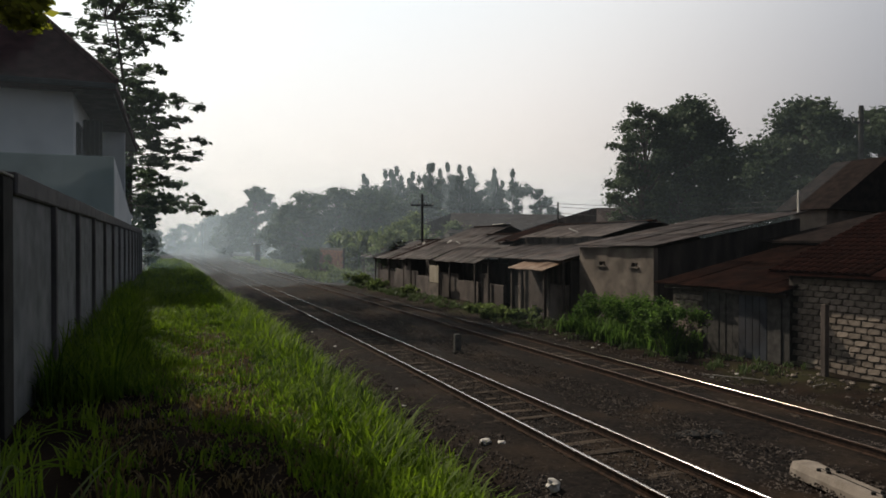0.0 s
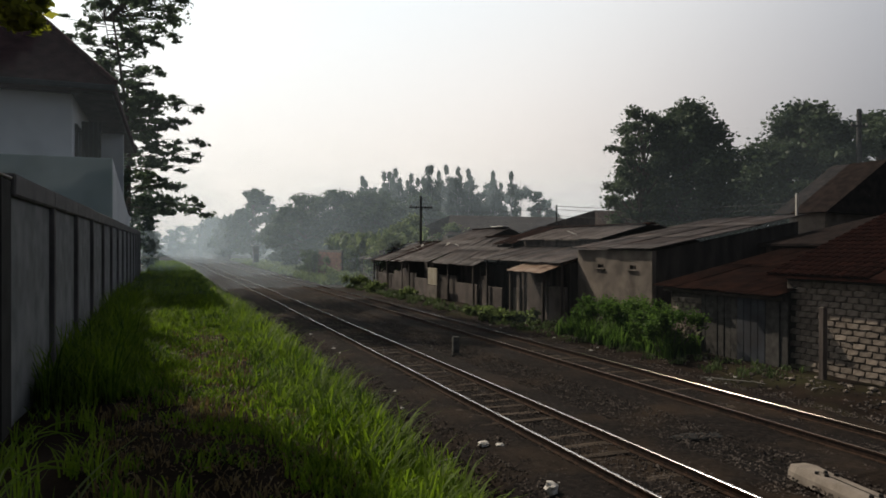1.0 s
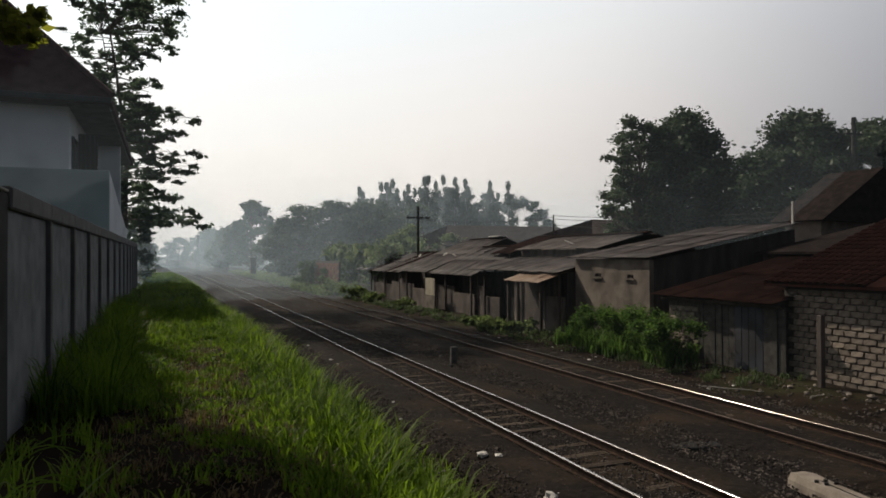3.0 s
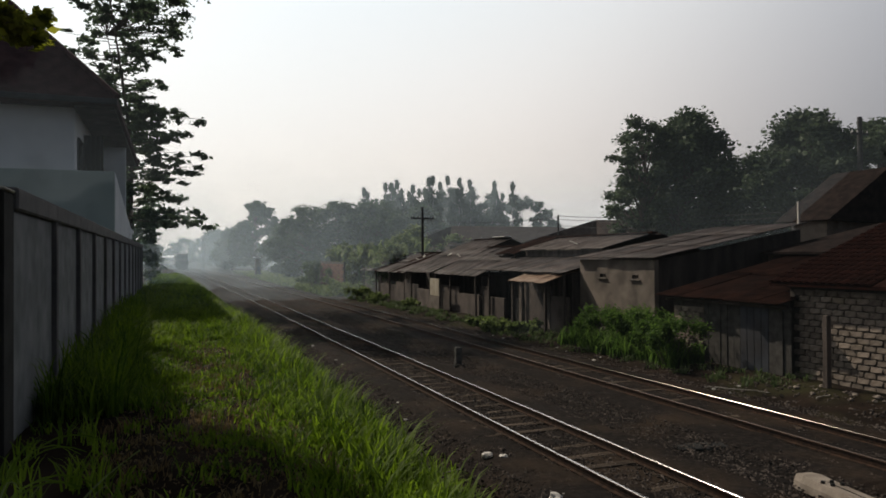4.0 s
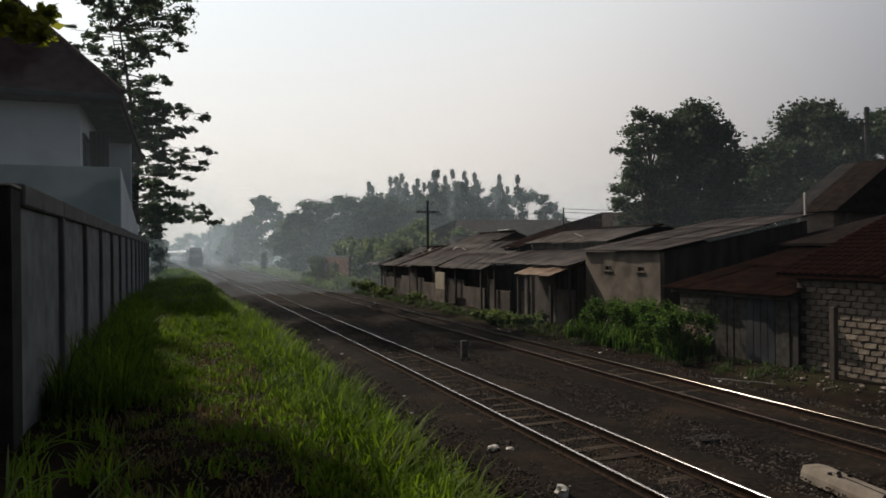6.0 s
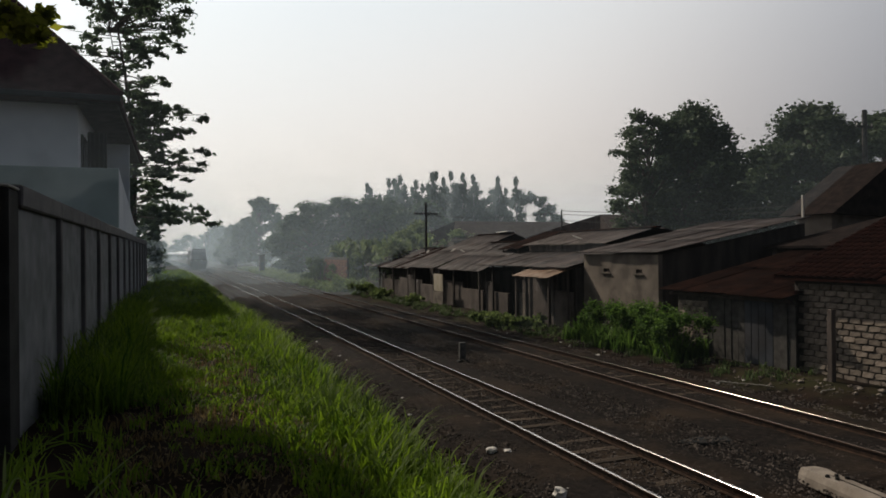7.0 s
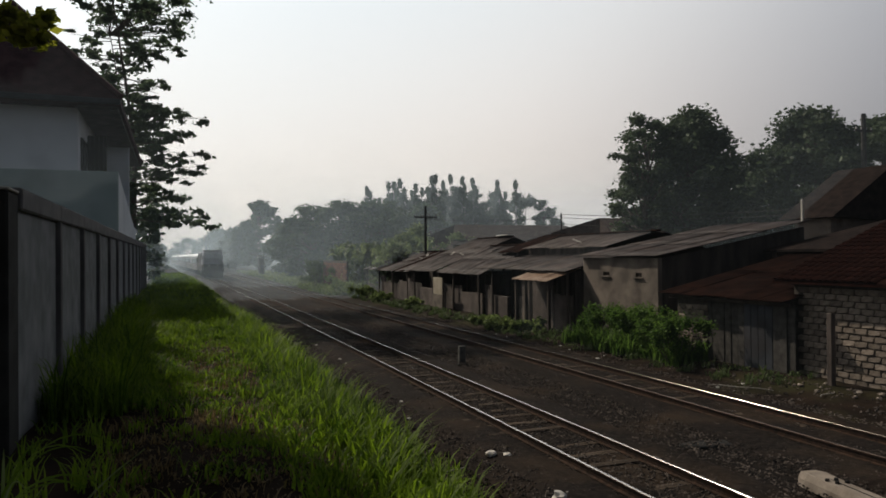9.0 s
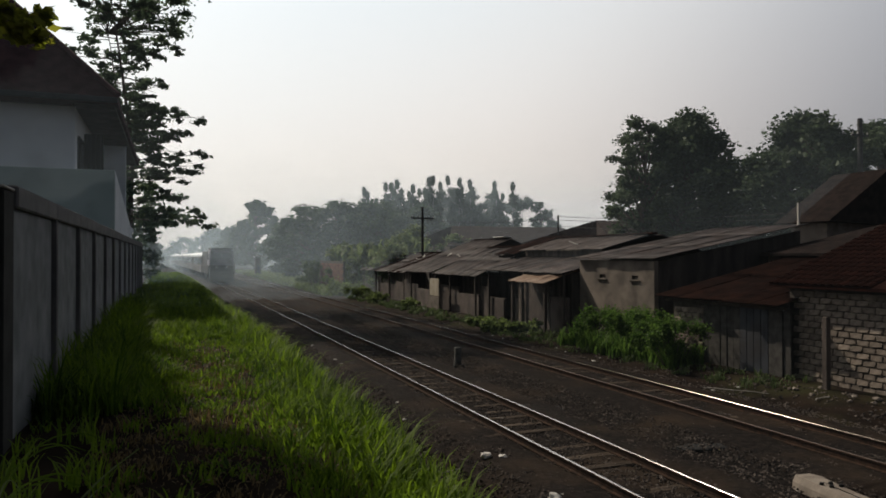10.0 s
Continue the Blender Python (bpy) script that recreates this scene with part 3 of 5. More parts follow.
def shack(y0, y1, x0, xr, ze, zr, seed, label, mts, wall_mt, back=5.0, step=0.0):
    """A low shack: patched walls with a dark gap under the eave, and a sheet roof that rises from the eave by the
    line to a ridge, in one slope or with a step, and falls behind."""
    h = tagged(empty("shack"), label, "shack", "shacks beside the line")
    rng = random.Random(seed)
    y = y0
    while y < y1 - 0.05:
        w = min(rng.uniform(1.1, 2.9), y1 - y)
        if rng.random() > 0.12:
            top = rng.choice((1.0, 1.25, 1.35, 1.5, ze - 0.2))
            part("wall_panel", boxed(x0 + rng.uniform(-0.06, 0.06), x0 + 0.12, y + 0.01, y + w - 0.01, -0.3, top, 0.006), rng.choice(wall_mt), h)
        y += w
    part("inner_wall", boxed(x0 + 1.6, x0 + 1.7, y0, y1, -0.3, ze), M_brown, h)
    part("end_wall", boxed(x0 + 0.2, xr + 1, y0, y0 + 0.1, -0.3, ze), M_brown, h)
    if step:
        xm, zm = x0 + 2.1, ze + (zr - step - ze) * 0.5
        sheet_roof(h, y0 - 0.2, y1 + 0.2, x0 - 0.32, xm + 0.3, ze, zm, mts, seed=seed)
        sheet_roof(h, y0 + 0.6, y1 - 0.4, xm, xr, zm + step, zr, [M_beige], seed=seed + 50)
        part("step_board", boxed(xm + 0.3, xm + 0.36, y0 + 0.6, y1 - 0.4, zm - 0.1, zm + step - 0.03), M_brown, h)
    else:
        sheet_roof(h, y0 - 0.2, y1 + 0.2, x0 - 0.32, xr, ze, zr, mts, seed=seed)
    bm = bmesh.new()
    slab_between(bm, ((xr, y0 - 0.2, zr), (xr, y1 + 0.2, zr), (xr + back, y1 + 0.2, ze), (xr + back, y0 - 0.2, ze)), 0.05)
    part("back_slope", bm, M_sheet, h)
    part("ridge_cap", boxed(xr - 0.15, xr + 0.15, y0 + 0.2, y1 - 0.2, zr + 0.01, zr + 0.09, 0.02), M_rustsheet, h)
    for k in range(int((y1 - y0) / 3.6) + 1):
        part("post", boxed(x0 - 0.2, x0 - 0.1, y0 + 3.6 * k, y0 + 3.6 * k + 0.1, -0.3, ze - 0.02, 0.008), M_brown, h)
    for k in range(3):
        yk, f = rng.uniform(y0 + 1, y1 - 1), rng.uniform(0.2, 0.8)
        bm = boxed(-0.24, 0.24, -0.07, 0.07, 0.0, 0.03, 0.008)
        ob = part("roof_patch", bm, rng.choice((M_paleconc, M_brown, M_sheet)), h)
        ob.matrix_basis = pose(x0 + (xr - x0) * f, yk, ze + (zr - ze) * f + 0.12 + step, 0, -20, rng.uniform(0, 180))
    return h


brick_house()
up = tagged(obj("fence_post", boxed(14.44, 14.58, 12.28, 12.42, -0.25, 1.62, 0.015), M_brown), "dark timber post standing before the block wall", "post")
tin_shed()
plaster_house()
shack(25.0, 33.6, 15.1, 19.6, 2.35, 4.0, 21, "low dark shack with stepped grey and beige sheet roof", [M_sheet, M_sheet, M_beige], [M_mud, M_plaster, M_mud], step=0.35)
shack(33.9, 39.9, 15.1, 18.4, 2.0, 3.55, 22, "dark shack with sagging grey sheet roof", [M_sheet], [M_mud, M_mud, M_brown])
shack(40.3, 46.0, 14.9, 20.2, 2.05, 4.15, 23, "far dark shack with pale edged sheet roof", [M_sheet], [M_mud])
shack(46.6, 58.0, 15.3, 19.0, 1.9, 3.3, 24, "small far shack with grey roof among bushes", [M_sheet, M_rustsheet], [M_mud])


strip = tagged(obj("roofing_sheet", boxed(-0.16, 0.16, -3.1, 3.1, 0, 0.06, 0.02), M_paleconc), "pale strip of sheeting lying on the shack roof", "roofing sheet", "loose roofing sheets")
strip.matrix_basis = pose(20.75, 28.2, 3.63, 0, 18, 2)
strip = tagged(obj("roofing_sheet", boxed(-0.25, 0.25, -1.0, 1.0, 0, 0.05, 0.015), M_litter), "white sheet lying on a shack ridge", "roofing sheet", "loose roofing sheets")
strip.matrix_basis = pose(20.1, 41.4, 4.25, 0, 4, -4)


def red_roof_strip():
    h = tagged(empty("roof_extension"), "dark red rusted sheets joining two shack roofs", "roof")
    sheet_roof(h, 33.3, 35.6, 16.9, 19.9, 3.15, 4.15, [M_rustsheet], seed=61)
    for y in (33.5, 35.3):
        part("post", boxed(17.0, 17.1, y, y + 0.1, -0.3, 3.1, 0.01), M_brown, h)
        part("post", boxed(19.7, 19.8, y, y + 0.1, -0.3, 4.0, 0.01), M_brown, h)


red_roof_strip()


def relay_hut():
    h = tagged(empty("trackside_hut", 13.1, 116.0, -0.3), "small dark trackside hut with a white slab roof", "hut")
    part("body", boxed(-0.42, 0.42, -0.5, 0.5, 0, 3.15, 0.03), M_mud, h)
    part("roof", boxed(-0.6, 0.6, -0.7, 0.7, 3.16, 3.36, 0.03), M_litter, h, "white slab roof")
    part("door", boxed(-0.3, 0.3, -0.64, -0.605, 0, 1.95, 0.01), M_iron, h)


relay_hut()


def awning():
    a = tagged(empty("awning"), "rusty orange sheet awning on dark timber posts", "awning")
    sheet_roof(a, 25.0, 28.3, 14.0, 15.6, 1.95, 2.45, [M_orange], seed=12)
    for y in (25.2, 27.2, 28.1):
        part("post", boxed(14.15, 14.27, y, y + 0.12, -0.25, 1.93, 0.01), M_brown, a)
    part("shelf_panel", boxed(14.3, 14.36, 27.3, 28.1, -0.25, 1.2, 0.01), M_plaster, a)
    return a


awning()
pw = tagged(obj("pale_board", boxed(14.42, 14.48, 38.0, 39.5, 0.75, 1.75, 0.01), M_cream), "cream painted board standing before the shacks", "board")
part("lower_board", boxed(14.42, 14.5, 38.0, 39.7, -0.3, 0.72, 0.01), M_plaster, pw)


def old_wall():
    w = tagged(empty("brick_wall"), "old red brick wall overgrown at both ends", "wall")
    block_wall("wall", 14.2, 61.0, 71.5, -0.3, 2.6, w, bw=0.6, bh=0.3, mt=M_brick, seed=31)


old_wall()


def gabled_house(x0, x1, y0, y1, ze, zr, along_y, label, mt):
    h = tagged(empty("house"), label, "house", "roofs behind")
    part("wall", boxed(x0 + 0.5, x1 - 0.5, y0 + 0.5, y1 - 0.5, -0.4, ze), M_plaster, h)
    bm = bmesh.new()
    if along_y:
        xm = (x0 + x1) / 2
        ring = [[(x0, y, ze), (xm, y, zr), (x1, y, ze), (xm, y, ze - 0.12)] for y in (y0, y1)]
    else:
        ym = (y0 + y1) / 2
        ring = [[(x, y0, ze), (x + i, ym, zr), (x, y1, ze), (x + i, ym, ze - 0.12)] for x, i in ((x0, 3.5), (x1, -3.5))]
    r = [[bm.verts.new(c) for c in row] for row in ring]
    for k in range(4):
        j = (k + 1) % 4
        bm.faces.new((r[0][k], r[0][j], r[1][j], r[1][k]))
    bm.faces.new(r[0][::-1])
    bm.faces.new(r[1])
    bmesh.ops.recalc_face_normals(bm, faces=bm.faces)
    part("roof", bm, mt, h)
    return h


gabled_house(27.2, 35.0, 23.0, 26.0, 4.6, 7.1, True, "dark gabled house behind the block house", M_sooty)


def rear_roof():
    h = tagged(empty("lean_to"), "dark sooty lean-to roof between the houses", "shed")
    bm = bmesh.new()
    slab_between(bm, ((19.9, 14.5, 3.15), (19.9, 19.7, 3.15), (27.5, 19.7, 4.55), (27.5, 14.5, 4.55)), 0.08)
    part("roof", bm, M_sooty, h)
    part("wall", boxed(20.2, 27.2, 19.4, 19.6, -0.3, 3.1), M_brown, h)
    part("post", boxed(20.0, 20.2, 14.6, 14.8, -0.3, 3.1), M_brown, h)


rear_roof()
gabled_house(29.5, 47, 43, 57, 4.2, 6.0, False, "house with a broad brown tiled roof behind the shacks", M_oldroof)
gabled_house(24, 44, 61, 76, 4.0, 6.2, False, "far house with a long grey-brown roof", M_oldroof)
gabled_house(27, 50, 80, 96, 4.0, 6.6, False, "far low roof in front of the teak trees", M_oldroof)


# ---------------------------------------------------------------- plants
def leaves(name, centres, radii, count, size, mt, parent, flat=0.7, seed=0, long=1.7, droop=0.0):
    """Many small bent leaves scattered in uneven clumps."""
    rng = np.random.default_rng(seed)
    centres, radii = np.array(centres, float), np.array(radii, float)
    vol = radii ** 2
    pick = rng.choice(len(centres), count, p=vol / vol.sum())
    d = rng.normal(size=(count, 3))
    d /= np.linalg.norm(d, axis=1)[:, None]
    rad = np.minimum(np.abs(rng.normal(0, 0.6, count)), 1.35)
    p = centres[pick] + d * (radii[pick] * rad)[:, None] * np.array([1, 1, flat])
    a = rng.normal(size=(count, 3)) * np.array([1, 1, 0.45])
    a[:, 2] -= droop
    a /= np.linalg.norm(a, axis=1)[:, None]
    b = np.cross(a, rng.normal(size=(count, 3)))
    b /= np.linalg.norm(b, axis=1)[:, None]
    n = np.cross(a, b)
    s = (size * rng.uniform(0.6, 1.35, count))[:, None]
    v = np.empty((count, 4, 3))
    v[:, 0] = p - a * s * long / 2
    v[:, 1] = p + b * s * 0.5 + n * s * 0.18
    v[:, 2] = p + a * s * long / 2
    v[:, 3] = p - b * s * 0.5 + n * s * 0.18
    me = bpy.data.meshes.new(name)
    me.vertices.add(count * 4)
    me.vertices.foreach_set("co", v.reshape(-1))
    idx = np.arange(count * 4).reshape(-1, 4)
    tri = np.stack([idx[:, [0, 1, 2]], idx[:, [0, 2, 3]]], 1).reshape(-1)
    me.loops.add(len(tri))
    me.loops.foreach_set("vertex_index", tri)
    me.polygons.add(count * 2)
    me.polygons.foreach_set("loop_start", np.arange(0, len(tri), 3))
    me.update(calc_edges=True)
    me.materials.append(mt)
    ob = new(name, me)
    ob.parent = parent
    return ob


def tree(x, y, z, height, spread, seed, mt, label, count=9000, size=0.28, crown_low=0.3, clumps=26, bark=None, flat=0.7, lean=(0, 0), droop=0.0, clump_r=0.3, group=""):
    """A tapered trunk with limbs that end in clumps of leaves; the crown is uneven, with gaps."""
    rng = random.Random(seed)
    t = tagged(empty("tree", x, y, z), label, "tree", group)
    bm = bmesh.new()
    r0 = 0.018 * height + 0.05
    pts = [Vector((0, 0, -0.3))]
    for k in range(1, 6):
        f = k / 5
        pts.append(Vector((lean[0] * f + rng.uniform(-0.03, 0.03) * height * 0.5, lean[1] * f + rng.uniform(-0.03, 0.03) * height * 0.5, f * height * 0.85)))
    for k in range(5):
        tube(bm, pts[k], pts[k + 1], r0 * (1 - k / 6), r0 * (1 - (k + 1) / 6), 7)
    cs, rs = [], []
    for k in range(clumps):
        f = crown_low + (1 - crown_low) * (k + rng.random()) / clumps
        prof = m_.sin(m_.pi * min(1, max(0.08, (f - crown_low) / (1 - crown_low) * 0.82 + 0.16))) ** 0.7
        ang = rng.uniform(0, 2 * m_.pi)
        reach = spread * prof * rng.uniform(0.35, 1.0)
        c = Vector((lean[0] * f + reach * m_.cos(ang), lean[1] * f + reach * m_.sin(ang), f * height * 0.95))
        cs.append(c)
        rs.append(spread * clump_r * rng.uniform(0.7, 1.25))
        g = max(0.1, f * 0.85 - 0.12)
        i = min(4, int(g / 0.85 * 5))
        base = pts[i].lerp(pts[i + 1], min(1, g / 0.85 * 5 - i))
        mid = base.lerp(c, 0.55) + Vector((0, 0, 0.05 * height * rng.uniform(-0.5, 1)))
        tube(bm, base, mid, r0 * 0.3, r0 * 0.18, 5)
        tube(bm, mid, c, r0 * 0.18, r0 * 0.06, 5)
    part("trunk", bm, bark or M_bark, t, smooth=True)
    leaves("crown", cs, rs, count, size, mt, t, flat, seed, droop=droop)
    return t


# the two dark trees behind the houses
tree(32.0, 38.0, -0.3, 12.9, 4.5, 41, M_leaf_dark, "broad dark evergreen tree behind the plaster house", 80000, 0.19, 0.06, 170, flat=0.75, clump_r=0.2)
tree(28.9, 38.5, -0.3, 12.9, 3.1, 42, M_leaf_dark, "lighter open-crowned tree beside the dark tree", 15000, 0.16, 0.22, 60, flat=0.6, clump_r=0.2)
tree(34.6, 30.6, -0.3, 11.8, 4.2, 43, M_leaf_dark, "dense dark green tree behind the gabled house", 64000, 0.19, 0.06, 140, flat=0.75, clump_r=0.2)
tree(39.5, 29.6, -0.3, 11.6, 3.8, 44, M_leaf_dark, "dark green tree beside a pole", 36000, 0.20, 0.10, 60, clump_r=0.22)


def teak(x, y, height, seed, low=0.36, spread=2.3, top=True):
    """A slim teak: pale stem, compact rounded bunches of large drooping leaves, and a hanging tuft on the leader."""
    rng = random.Random(seed)
    t = tagged(empty("teak_tree", x, y, -0.3), "slim tall teak tree with large drooping leaves", "tree", "teak trees")
    bm = bmesh.new()
    tip = Vector((rng.uniform(-0.4, 0.4), 0, height * 0.96))
    tube(bm, (0, 0, -0.3), tip, 0.16, 0.03, 6)
    cs, rs = [], []
    n = 25
    for k in range(n):
        f = low + (0.84 - low) * (k + rng.random()) / n
        ang = rng.uniform(0, 2 * m_.pi)
        reach = spread * (1.15 - f) * rng.uniform(0.4, 1.5)
        c = Vector((reach * m_.cos(ang), reach * m_.sin(ang), f * height))
        tube(bm, (0, 0, f * height - 0.7), c, 0.04, 0.015, 4)
        cs.append(c)
        rs.append(rng.uniform(0.42, 0.72))
    part("trunk", bm, M_palebark, t)
    leaves("crown", cs, rs, 2600, 0.30, M_leaf_teak, t, 1.1, seed, long=1.6, droop=1.0)
    if top:
        tufts = [tip + Vector((0, 0, -0.42 * j)) for j in range(3)]
        leaves("top_tuft", tufts, (0.30, 0.34, 0.30), 210, 0.26, M_leaf_teak, t, 1.2, seed + 1, long=2.0, droop=2.2)
    return t


rng_t = random.Random(17)
for k in range(34):
    f = k / 33
    teak(29.6 + 23.2 * f + rng_t.uniform(-0.6, 0.6), 108 + rng_t.uniform(-5, 5),
         12.9 + 3.0 * m_.sin(m_.pi * min(1, f * 0.72 + 0.05)) + rng_t.uniform(-1.9, 1.5), 200 + k)
umbrella = teak(55.5, 106, 15.0, 260, 0.76, 4.4, False)
umbrella["label"] = "teak with a bare stem and an umbrella crown"
for k, (x, hgt) in enumerate(((57.6, 12.6), (59.6, 11.2), (61.5, 9.6), (63.6, 8.2))):
    tree(x, 104 + k, -0.3, hgt, 2.3, 270 + k, M_leaf_teak, "round bushy tree behind the roofs", 5000, 0.28, 0.15, 34, clump_r=0.3, group="bushy trees behind the roofs")

# trees along the line, far off
for k, (x, y, hgt, sp, n) in enumerate(((24.5, 92, 10.6, 6.0, 9000), (17.8, 98, 10.4, 5.5, 8000), (29.5, 86, 9.8, 5.5, 8000), (17.5, 114, 9.6, 4.5, 6000), (21.0, 94, 10.9, 5.0, 8000), (27.2, 94, 10.9, 5.0, 8000), (32.5, 92, 9.6, 5.0, 7000),
                                        (16.3, 148, 15.0, 5.6, 8000), (13.0, 165, 10.0, 5.0, 5000), (24.0, 150, 11.0, 6.0, 5000),
                                        (12.0, 215, 11.5, 6.0, 4000), (20.0, 235, 12.5, 7.0, 4000), (5.0, 300, 11.0, 7.0, 3500), (15.0, 320, 12.0, 8.0, 3500), (-6.0, 330, 9.0, 7.0, 3000),
                                        (-3.5, 120, 6.0, 3.0, 2500), (-5.0, 180, 8.0, 4.0, 2500))):
    tree(x, y, -0.3, hgt, sp, 300 + k, M_leaf_far, "leafy roadside tree in the morning haze", n * 2, 0.3 if y < 140 else 0.45, 0.12, 60, flat=0.6, clump_r=0.2, group="trees along the line")


def left_tree(x, y, seed, count):
    """The tall tree past the house, with flat feathery sprays of leaves on long level branches."""
    t = tagged(empty("tree", x, y, 0.9), "tall tree with level feathery branches over the line", "tree")
    rng = random.Random(seed)
    bm = bmesh.new()
    stem = [Vector((-0.9, 0, -0.3)), Vector((-0.5, 0, 4)), Vector((-0.4, 0.2, 8)), Vector((-0.9, 0.1, 12)), Vector((-1.6, 0, 17))]
    for k in range(4):
        tube(bm, stem[k], stem[k + 1], 0.2 - 0.045 * k, 0.155 - 0.045 * k, 7)
    cs, rs = [], []
    for k in range(74):
        z = 1.8 + 14.6 * (k + rng.random()) / 74
        i = min(3, int(z / 4.1))
        base = stem[i].lerp(stem[i + 1], min(1, z / 4.1 - i))
        side = rng.choice((0.0, 0.3, -0.4, m_.pi, 0.9, -0.9, 2.4, -2.4))
        reach = rng.uniform(0.8, 3.0)
        if m_.cos(side) > 0.5:
            reach = rng.uniform(1.8, 4.7) * (1.0 if z < 11.5 else 0.75)
        if z < 3.2:
            reach *= 0.7
        tip = base + Vector((reach * m_.cos(side), reach * m_.sin(side), rng.uniform(-0.8, 0.9)))
        if z > 4.2 or tip.x < 0.7:
            tube(bm, base, tip, 0.035, 0.01, 5)
        n = 2 + int(reach)
        for j in range(n):
            c = base.lerp(tip, 0.3 + 0.7 * (j + rng.random()) / n) + Vector((rng.uniform(-0.35, 0.35), rng.uniform(-0.6, 0.6), rng.uniform(-0.35, 0.35)))
            cs.append(c)
            rs.append(rng.uniform(0.22, 0.5))
    bm_top = bmesh.new()
    for k in range(60):
        z = 1.2 + 9.5 * rng.random()
        cs.append(Vector((-0.5 + rng.uniform(-1.0, 1.3), rng.uniform(-1.2, 1.2), z)))
        rs.append(rng.uniform(0.35, 0.6))
    part("trunk", bm, M_bark, t, smooth=True)
    # Crown top added above the view to throw shade on the grass.
    for k in range(36):
        cs.append(Vector((rng.uniform(-2.5, 3.2), rng.uniform(-2.8, 2.5), rng.uniform(16.6, 20.5))))
        rs.append(rng.uniform(0.7, 1.1))
        tube(bm_top, (-1.6, 0, 16.5), cs[-1], 0.04, 0.015, 5)
    part("top_limb", bm_top, M_bark, t)
    kept = [k for k in range(len(cs)) if not (cs[k].z < 3.7 and cs[k].x > 0.7)]    # bare below, over the line
    cs, rs = [cs[k] for k in kept], [rs[k] for k in kept]
    leaves("crown", cs, rs, count, 0.165, M_leaf_left, t, 0.42, 52, long=1.9, droop=0.3)
    return t


for tall in (left_tree(-1.5, 41.0, 51, 26000), left_tree(-2.2, 50.0, 58, 9000)):
    tall.matrix_world = pose(0, 0, EYE) @ Matrix.Scale(1.2, 4) @ pose(0, 0, -EYE) @ tall.matrix_world


def near_tree():
    """The tree over the wall near the viewer; only its lowest sprays hang into view."""
    t = tagged(empty("tree", -4.6, 15.0, 1.0), "yellow-green leafy branches hanging over the wall", "tree")
    rng = random.Random(61)
    bm = bmesh.new()
    tube(bm, (0, 0, -0.3), (0.3, 0.4, 7.5), 0.2, 0.14, 8)
    cs, rs = [], []
    # Unseen clumps added overhead, just clear of the view, to block skylight.
    for i in range(8):
        for j in range(14):
            x, y = -7.0 + 0.85 * i + rng.uniform(-0.3, 0.3), -3.0 + 0.95 * j + rng.uniform(-0.3, 0.3)
            ahead = 0.358 * x + 0.934 * y
            c = Vector((x + 4.6, y - 15.0, max(6.2, 3.5 + 0.4 * ahead + rng.uniform(0, 0.8))))
            cs.append(c)
            rs.append(rng.uniform(0.5, 0.7))
            if (i + j) % 4 == 0:
                tube(bm, (0.3, 0.4, 5.5), c, 0.05, 0.015, 5)
    # unseen crown over the wall, set along the sun's line to shade the foot of the bank, but for a gap over the open
    # grass
    y = 4.2
    while y < 15.5:
        reach = 1.15 - 0.95 * min(1, max(0, (y - 5.4) / 2.4)) - 0.55 * min(1, max(0, (y - 7.8) / 4))
        x = -1.6
        while x < reach + 0.25 * noise.noise(Vector((y * 0.8, 0, 1))):
            up_ = (2.9 + 0.4 * (0.358 * x + 0.934 * y)) / 0.675 + rng.uniform(0, 0.4)
            c = Vector((x + SUN.x / SUN.z * up_ + 4.6 + rng.uniform(-0.12, 0.12), y + SUN.y / SUN.z * up_ - 15.0 + rng.uniform(-0.12, 0.12), 0.3 + up_))
            cs.append(c)
            rs.append(rng.uniform(0.36, 0.5))
            if rng.random() < 0.25:
                tube(bm, (0.3, 0.4, 7.5), c, 0.05, 0.015, 5)
            x += 0.42
        y += 0.42
    sc_, sr_ = [], []
    for k in range(14):
        c = Vector((1.35 + 0.105 * k + rng.uniform(-0.1, 0.1), -1.5 + rng.uniform(-0.3, 0.3), 5.95 + rng.uniform(-0.25, 0.3)))
        tube(bm, (0.3, 0.4, 7.0), c, 0.02, 0.006, 5)
        sc_.append(c)
        sr_.append(rng.uniform(0.14, 0.26))
    leaves("hanging_spray", sc_, sr_, 900, 0.12, M_leaf_yellow, t, 0.8, 63)
    part("trunk", bm, M_bark, t, smooth=True)
    leaves("crown", cs, rs, 52000, 0.19, M_leaf_yellow, t, 0.7, 62)
    return t


near_tree()


def bush(x, y, r, h, seed, mt=None, count=1600, size=0.11, label="leafy green weeds growing beside the line"):
    b = tagged(empty("bush", x, y, lie(x, y)), label, "bush", "bushes beside the line")
    rng = random.Random(seed)
    bm = bmesh.new()
    cs, rs = [], []
    for k in range(18):
        ang, q = rng.uniform(0, 6.28), rng.random()
        c = Vector((r * q * m_.cos(ang), r * q * m_.sin(ang), h * rng.uniform(0.25, 0.85)))
        tube(bm, (0.2 * c.x, 0.2 * c.y, -0.1), c, 0.015, 0.006, 4)
        cs.append(c)
        rs.append(rng.uniform(0.15, 0.32) * max(r, h * 0.6))
    part("stem", bm, M_bark, b)
    leaves("foliage", cs, rs, count, size, mt or M_bush, b, 0.9, seed, long=2.2)
    return b


